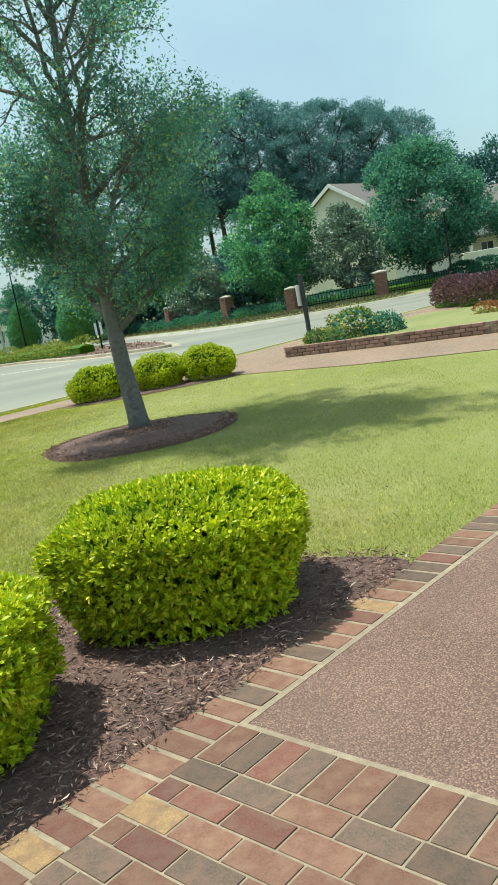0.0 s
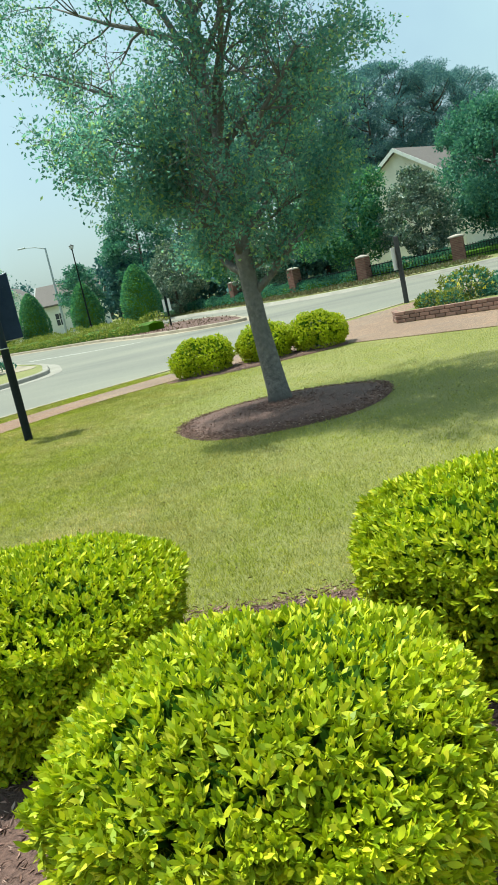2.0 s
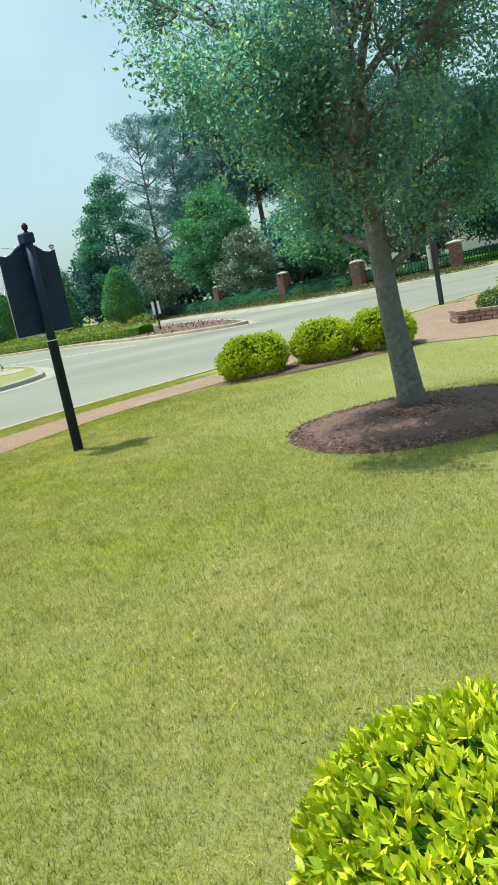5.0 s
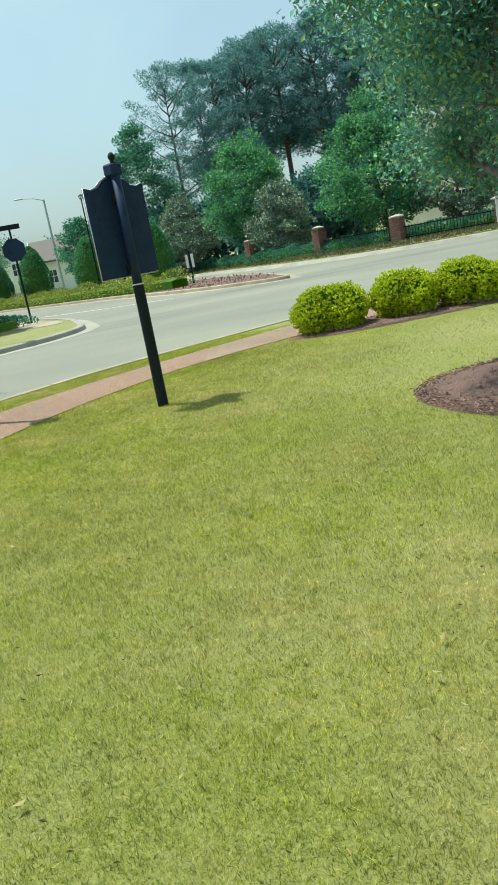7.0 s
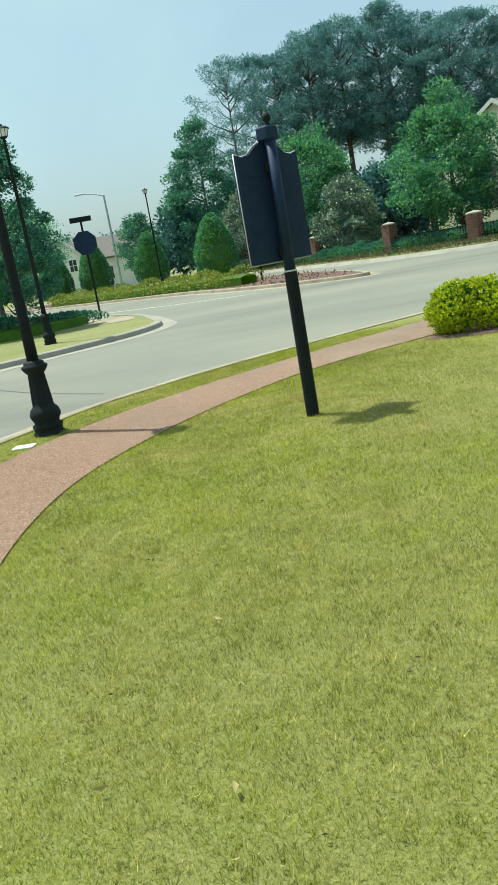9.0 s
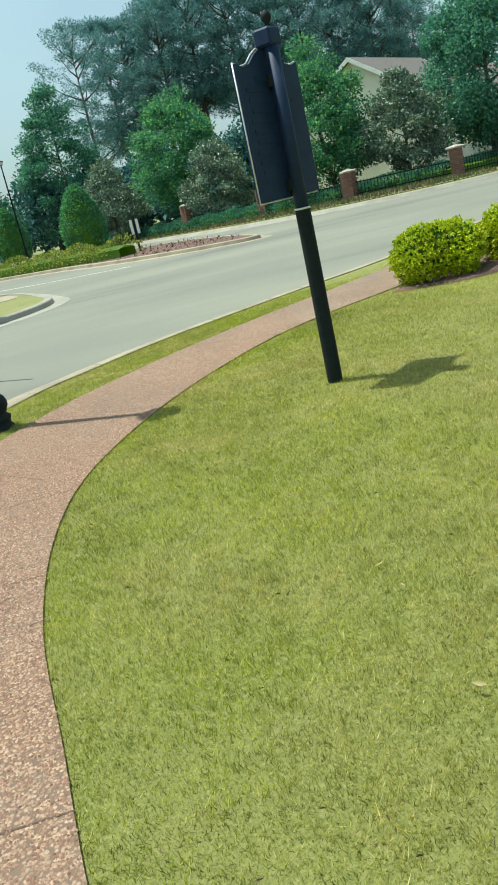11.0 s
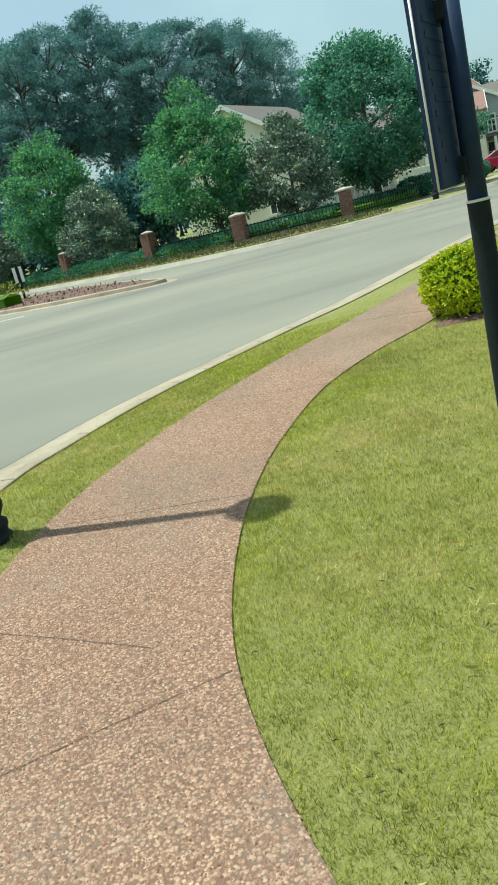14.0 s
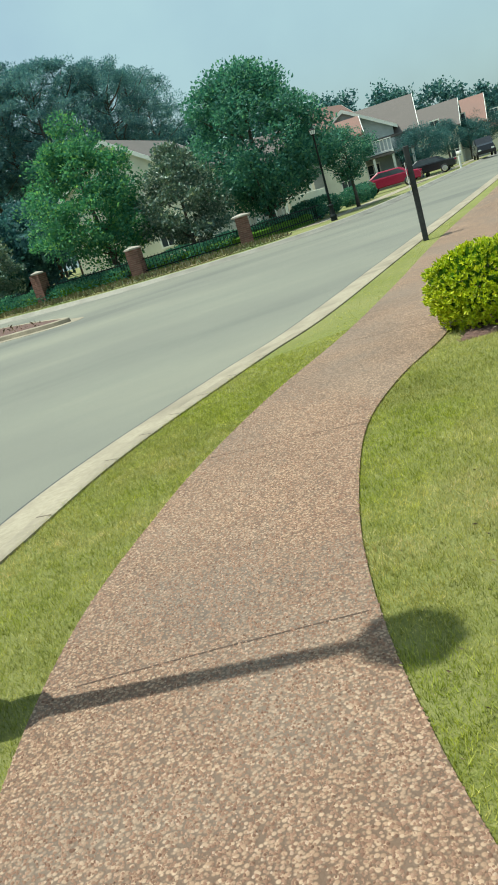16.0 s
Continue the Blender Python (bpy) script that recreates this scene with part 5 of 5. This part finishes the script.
        part("porch_floor", box((0, -hd - 1.2, 0.1), (w * 0.9, 2.6, 0.4)), M_concrete, ob)
        for k in range(14):
            part("baluster", box((-w * 0.42 + k * w * 0.065, -hd - 2.35, 0.75), (0.06, 0.05, 0.8)), M_white, ob)
    return ob


W2 = [("f", -1.6, 1.6, 0.9, 1.5), ("f", 1.6, 1.6, 0.9, 1.5), ("f", 0, 4.4, 0.9, 1.4), ("l", -3, 1.6, 0.9, 1.4), ("l", 2, 1.6, 0.9, 1.4), ("l", 0, 4.3, 0.9, 1.2)]
house("cream clapboard house with a brown shingle gable roof", 13.4, 70.0, -40, 9.0, 12, 5.5, 8.4, M_siding, M_roof, [("l", 2.5, 1.7, 0.9, 1.4), ("f", 2.4, 1.6, 0.9, 1.5)], porch=False)
house("cream house wing with a brown roof and porch columns", 23.0, 75.5, -8, 8.6, 8, 4.3, 6.9, M_siding, M_roof, [("f", -2.5, 1.5, 1.0, 1.5), ("f", 0.5, 1.5, 1.0, 1.5)], gable_front=False, porch=True)
house("pale clapboard house with a red shingle gable roof", 35.0, 80.7, -62, 6, 8, 5.9, 8.5, M_siding, M_roof_red, W2)
house("grey gabled house with a broad brown roof", 37.9, 75.7, -36, 5.8, 9, 4.2, 7.0, M_siding_b, M_roof, W2, gable_front=False, porch=True)
house("grey gabled house front with a white upper balcony", 34.7, 75.7, -36, 7.6, 6, 4.9, 7.1, M_siding_b, M_roof, [("f", 1.0, 3.6, 1.6, 1.6), ("f", -1.5, 1.5, 1.0, 1.5), ("f", 1.5, 1.5, 1.0, 1.5)], balcony=(2.2, 3.0, 2.6))
house("cream house wing with a low red shingle roof", 31.7, 73.2, -30, 3.6, 4.5, 4.9, 6.2, M_siding, M_roof_red, [("f", 0, 1.6, 0.9, 1.4)], gable_front=False)
house("cream house with a tan roof along the street", 55.4, 90.3, -42, 4.5, 8, 4.1, 6.7, M_siding, M_roof, W2, gable_front=False)
house("cream house with a red shingle roof along the street", 60.8, 92.4, -42, 4.6, 9, 3.8, 6.6, M_siding, M_roof_red, W2, gable_front=False)
house("cream house with a red roof far along the street", 74, 102.0, -42, 8, 10, 3.0, 5.0, M_siding, M_roof_red, W2, gable_front=False)
house("white house with a grey roof beyond the junction", -26.5, 103, 8, 7.5, 9, 3.6, 5.9, M_white, M_roof, [("f", -1.6, 1.8, 0.9, 1.4), ("f", 1.5, 1.8, 0.9, 1.4)], gable_front=False, siding=False)
house("white house with a dormer beyond the junction", -35.5, 109, 8, 7.0, 9, 4.2, 6.8, M_white, M_roof, [("f", -1.6, 1.8, 0.9, 1.4), ("f", 1.5, 3.4, 0.9, 1.4)], siding=False)
tagged(new("boundary_wall", mesh_bm("boundary_wall", box((0, 0, 0.75), (5.5, 0.2, 1.6), 0.02, pose(17.5, 54.5, 0, 0, 0, 38)), M_siding)), "low cream garden wall beside the street tree", "wall", kind="structure")
for k, (x, y, r) in enumerate(((14.0, 48.4, 0.9), (16.0, 50.2, 1.0), (20.2, 53.6, 0.9), (22.0, 55.5, 0.8))):
    shrub("rounded green shrub before the houses", x, y, r, r * 0.9, 1.1, 0.12, 2500, 140 + k, L_dark, L_dark, group="shrubs before the houses")
tagged(new("far_sidewalk", mesh_bm("far_sidewalk", slab(smooth_line([(11.4, 42.8), (17, 47.2), (30, 59.6), (60, 88), (59.2, 89), (29.2, 60.6), (16.2, 48.2), (10.6, 43.8)], 3), 0.042, 0.05), M_concrete)), "pale concrete sidewalk before the houses", "sidewalk", kind="structure")


# ---- parked cars ----
def car(label, x, y, rz, paint, suv=False):
    ob = thing("car", label, "car", x, y, 0.04, rz, "parked cars")
    h = 1.25 if suv else 1.0
    prof = [(-2.2, 0.35), (-2.25, 0.7), (-2.1, 0.92 * h), (-1.5, 0.98 * h), (-0.8, 1.42 * h), (0.7, 1.46 * h), (1.5, 1.02 * h), (2.1, 0.9 * h), (2.25, 0.65), (2.2, 0.35)]
    if suv:
        prof[2:4] = [(-2.15, 1.3), (-1.9, 1.75)]
    bm = bmesh.new()
    rows = []
    for yy, inset in ((-0.86, 0.06), (-0.8, 0.0), (0.8, 0.0), (0.86, 0.06)):
        rows.append([bm.verts.new((px, yy * (0.86 if pz > 1.1 else 1), pz - inset * (1 if pz > 0.5 else -1))) for px, pz in prof])
    for a, b in zip(rows, rows[1:]):
        for i in range(len(prof)):
            bm.faces.new((a[i], a[(i + 1) % len(prof)], b[(i + 1) % len(prof)], b[i]))
    bm.faces.new(rows[0])
    bm.faces.new(rows[-1][::-1])
    part("body", bm, paint, ob)
    for s in (-1, 1):
        bm = bmesh.new()
        q = [bm.verts.new((px, s * 0.79 * (1.0 if pz < 1.1 * h else 0.94) + s * 0.03, pz)) for px, pz in ((-1.25, 1.0 * h), (1.3, 1.02 * h), (0.65, 1.36 * h), (-0.75, 1.33 * h))]
        w = [bm.verts.new(c.co + Vector((0, s * 0.02, 0))) for c in q]
        bm.faces.new(q)
        bm.faces.new(w[::-1])
        for i in range(4):
            bm.faces.new((q[i], w[i], w[(i + 1) % 4], q[(i + 1) % 4]))
        part("side_window", bm, M_window, ob)
        for px in (-1.35, 1.35):
            wh = new("wheel")
            wh.parent = ob
            wh.matrix_basis = pose(px, s * 0.82, 0.33, 90)
            part("tyre", lathe([(0.24, -0.1), (0.33, -0.08), (0.33, 0.08), (0.24, 0.1)], 18), M_tyre, wh, smooth=True)
            part("rim", lathe([(0.2, -0.11), (0.22, -0.105), (0.22, 0.105), (0.2, 0.11)], 18), M_chrome, wh)
        part("headlight", box((2.2, s * 0.6, 0.72), (0.1, 0.3, 0.14), 0.02), M_glass, ob)
        part("tail_light", box((-2.22, s * 0.62, 0.8), (0.08, 0.25, 0.16), 0.02), M_paint_red, ob)
    return ob


M_paint_red = surface("red_car_paint", [(0.3, (0.26, 0.012, 0.045)), (0.7, (0.31, 0.016, 0.055))], 3.0, rough=0.2, bump=0.0)
M_paint_black = surface("black_car_paint", [(0.3, (0.012, 0.014, 0.018)), (0.7, (0.02, 0.022, 0.028))], 3.0, rough=0.15, bump=0.0)
car("red sedan parked at the kerb before the houses", 28.0, 61.2, 140, M_paint_red)
car("black sedan parked at the kerb before the houses", 35.4, 66.6, 138, M_paint_black)
car("dark sport utility car parked along the street", 47.9, 74.6, 236, M_paint_black, True)
mailbox = thing("mailbox", "white mailbox on a post by the far kerb", "mailbox", 36.2, 63.6, 0)
part("post", box((0, 0, 0.55), (0.12, 0.12, 1.5)), M_white, mailbox)
part("box", box((0, -0.1, 1.2), (0.22, 0.5, 0.25), 0.05), M_white, mailbox)


# ---- fallen leaves and litter on the lawn ----
LEAVES = [(-3.83, 5.69), (-3.02, 5.53), (-4.75, 6.34), (-5.12, 6.43), (-2.95, 5.7), (-4.83, 11.15), (-4.6, 10.95), (-3.6, 6.9), (-4.2, 5.2), (-5.0, 8.2), (-5.4, 7.8), (-4.9, 7.4), (-5.7, 9.6), (-4.4, 9.2), (-2.2, 6.6), (-1.7, 6.9), (-3.3, 7.7), (-5.3, 10.3)]
rl = np.random.default_rng(9)
for k, (x, y) in enumerate(LEAVES):
    ob = tagged(new("fallen_leaf", leaves_mesh("fallen_leaf", np.zeros((1, 3)), np.array([[1.0, 0, 0.1]]), 0.042 * rl.uniform(0.7, 1.3), 0.4, L_dry, rl, 0.35)), "curled dry leaf lying on the grass", "leaf", "fallen leaves")
    ob.matrix_basis = pose(x, y, 0.022, rl.uniform(-10, 10), rl.uniform(-10, 10), rl.uniform(0, 360))


bits = np.stack([rl.uniform(-6.3, 1.0, 2600), rl.uniform(4.3, 12.5, 2600)], 1)
bits = bits[~inside(WALK, bits) & ~inside(RING, bits) & ~inside(BED, bits)][:1300]
half = len(bits) // 2
for name, some, m in (("lawn_litter", bits[:half], L_litter), ("grass_clippings", bits[half:], L_dry)):
    at = np.column_stack([some, rl.uniform(0.012, 0.024, len(some))])
    tagged(new(name, leaves_mesh(name, at, rl.normal(size=(len(some), 3)) * (1, 1, 0.15), rl.uniform(0.01, 0.03, len(some)), 0.3, m, rl, 0.5)), "scattered dry bits of leaf on the lawn", "litter", kind="stuff")


# ---- brick walk ----
paving = tagged(new("brick_walk", mesh_bm("brick_walk", slab([tuple(BRICK_O + BRICK_U * a + BRICK_V * b) for a, b in ((-3.0, -0.205), (7.0, -0.205), (7.0, 0.021), (0.021, 0.021), (0.021, 5.0), (-3.0, 5.0))], -0.0006, 0.1), M_mortar)), "multicoloured brick paving with sandy mortar joints", "pavement", kind="structure")
tagged(new("aggregate_panel", mesh_bm("aggregate_panel", slab([tuple(BRICK_O + BRICK_U * a + BRICK_V * b) for a, b in ((0.022, 0.022), (7.0, 0.022), (7.0, 5.0), (0.022, 5.0))], -0.002, 0.1), M_panel)), "brown exposed-aggregate paving panel framed in brick", "pavement", kind="structure")
def brick_mat(name, a, b, stain):
    return surface(name, [(0.3, a), (0.7, b)], 150.0, stain, 16.0, 0.88, 0.7, 170.0, per_object=0.22, world_grain=True)


BM = [brick_mat("rose_brick", (0.125, 0.058, 0.038), (0.20, 0.096, 0.063), (0.21, 0.118, 0.078)), brick_mat("red_clay_brick", (0.112, 0.043, 0.031), (0.175, 0.07, 0.049), (0.165, 0.09, 0.062)),
      brick_mat("umber_brick", (0.075, 0.05, 0.037), (0.135, 0.09, 0.064), (0.15, 0.088, 0.062)), brick_mat("buff_brick", (0.21, 0.125, 0.056), (0.34, 0.215, 0.10), (0.17, 0.10, 0.062))]
W = 0.1016
long_m = [mesh_bm("brick", box((0, 0, -0.02), (0.194, 0.093, 0.05), 0.001), m) for m in BM]
rb = random.Random(4)


def lay(u, v, along_v, dz=0.0):
    kind = rb.choices((0, 1, 2, 3), (0.44, 0.27, 0.22, 0.07))[0]
    b = new("brick", long_m[kind])
    b.parent = paving
    c = BRICK_O + BRICK_U * u + BRICK_V * v
    b.matrix_basis = pose(c[0], c[1], -0.0025 + rb.uniform(-0.001, 0.001) + dz, rb.uniform(-0.4, 0.4), rb.uniform(-0.4, 0.4), 46.7 + (-90 if along_v else 0) + rb.uniform(-0.6, 0.6))


for k in range(-24, 60):
    lay((k + 0.5) * 0.113, -0.106, True)
for k in range(0, 30):
    lay(-W, (k + 0.5) * W, False)
half_m = [mesh_bm("brick", box((0, 0, -0.02), (0.088, 0.088, 0.05), 0.002), m) for m in BM]
for row in range(1, 18, 2):
    b = new("brick", half_m[row % 3])
    b.parent = paving
    c = BRICK_O + BRICK_U * (-2 * W - (row + 0.5) * W) + BRICK_V * 0.044
    b.matrix_basis = pose(c[0], c[1], -0.0025, 0, 0, -43.3)
for row in range(18):
    for k in range(0, 14):
        lay(-2 * W - (row + 0.5) * W, (k + (0.5 if row % 2 else 0.0) + 0.45) * 2 * W, True)
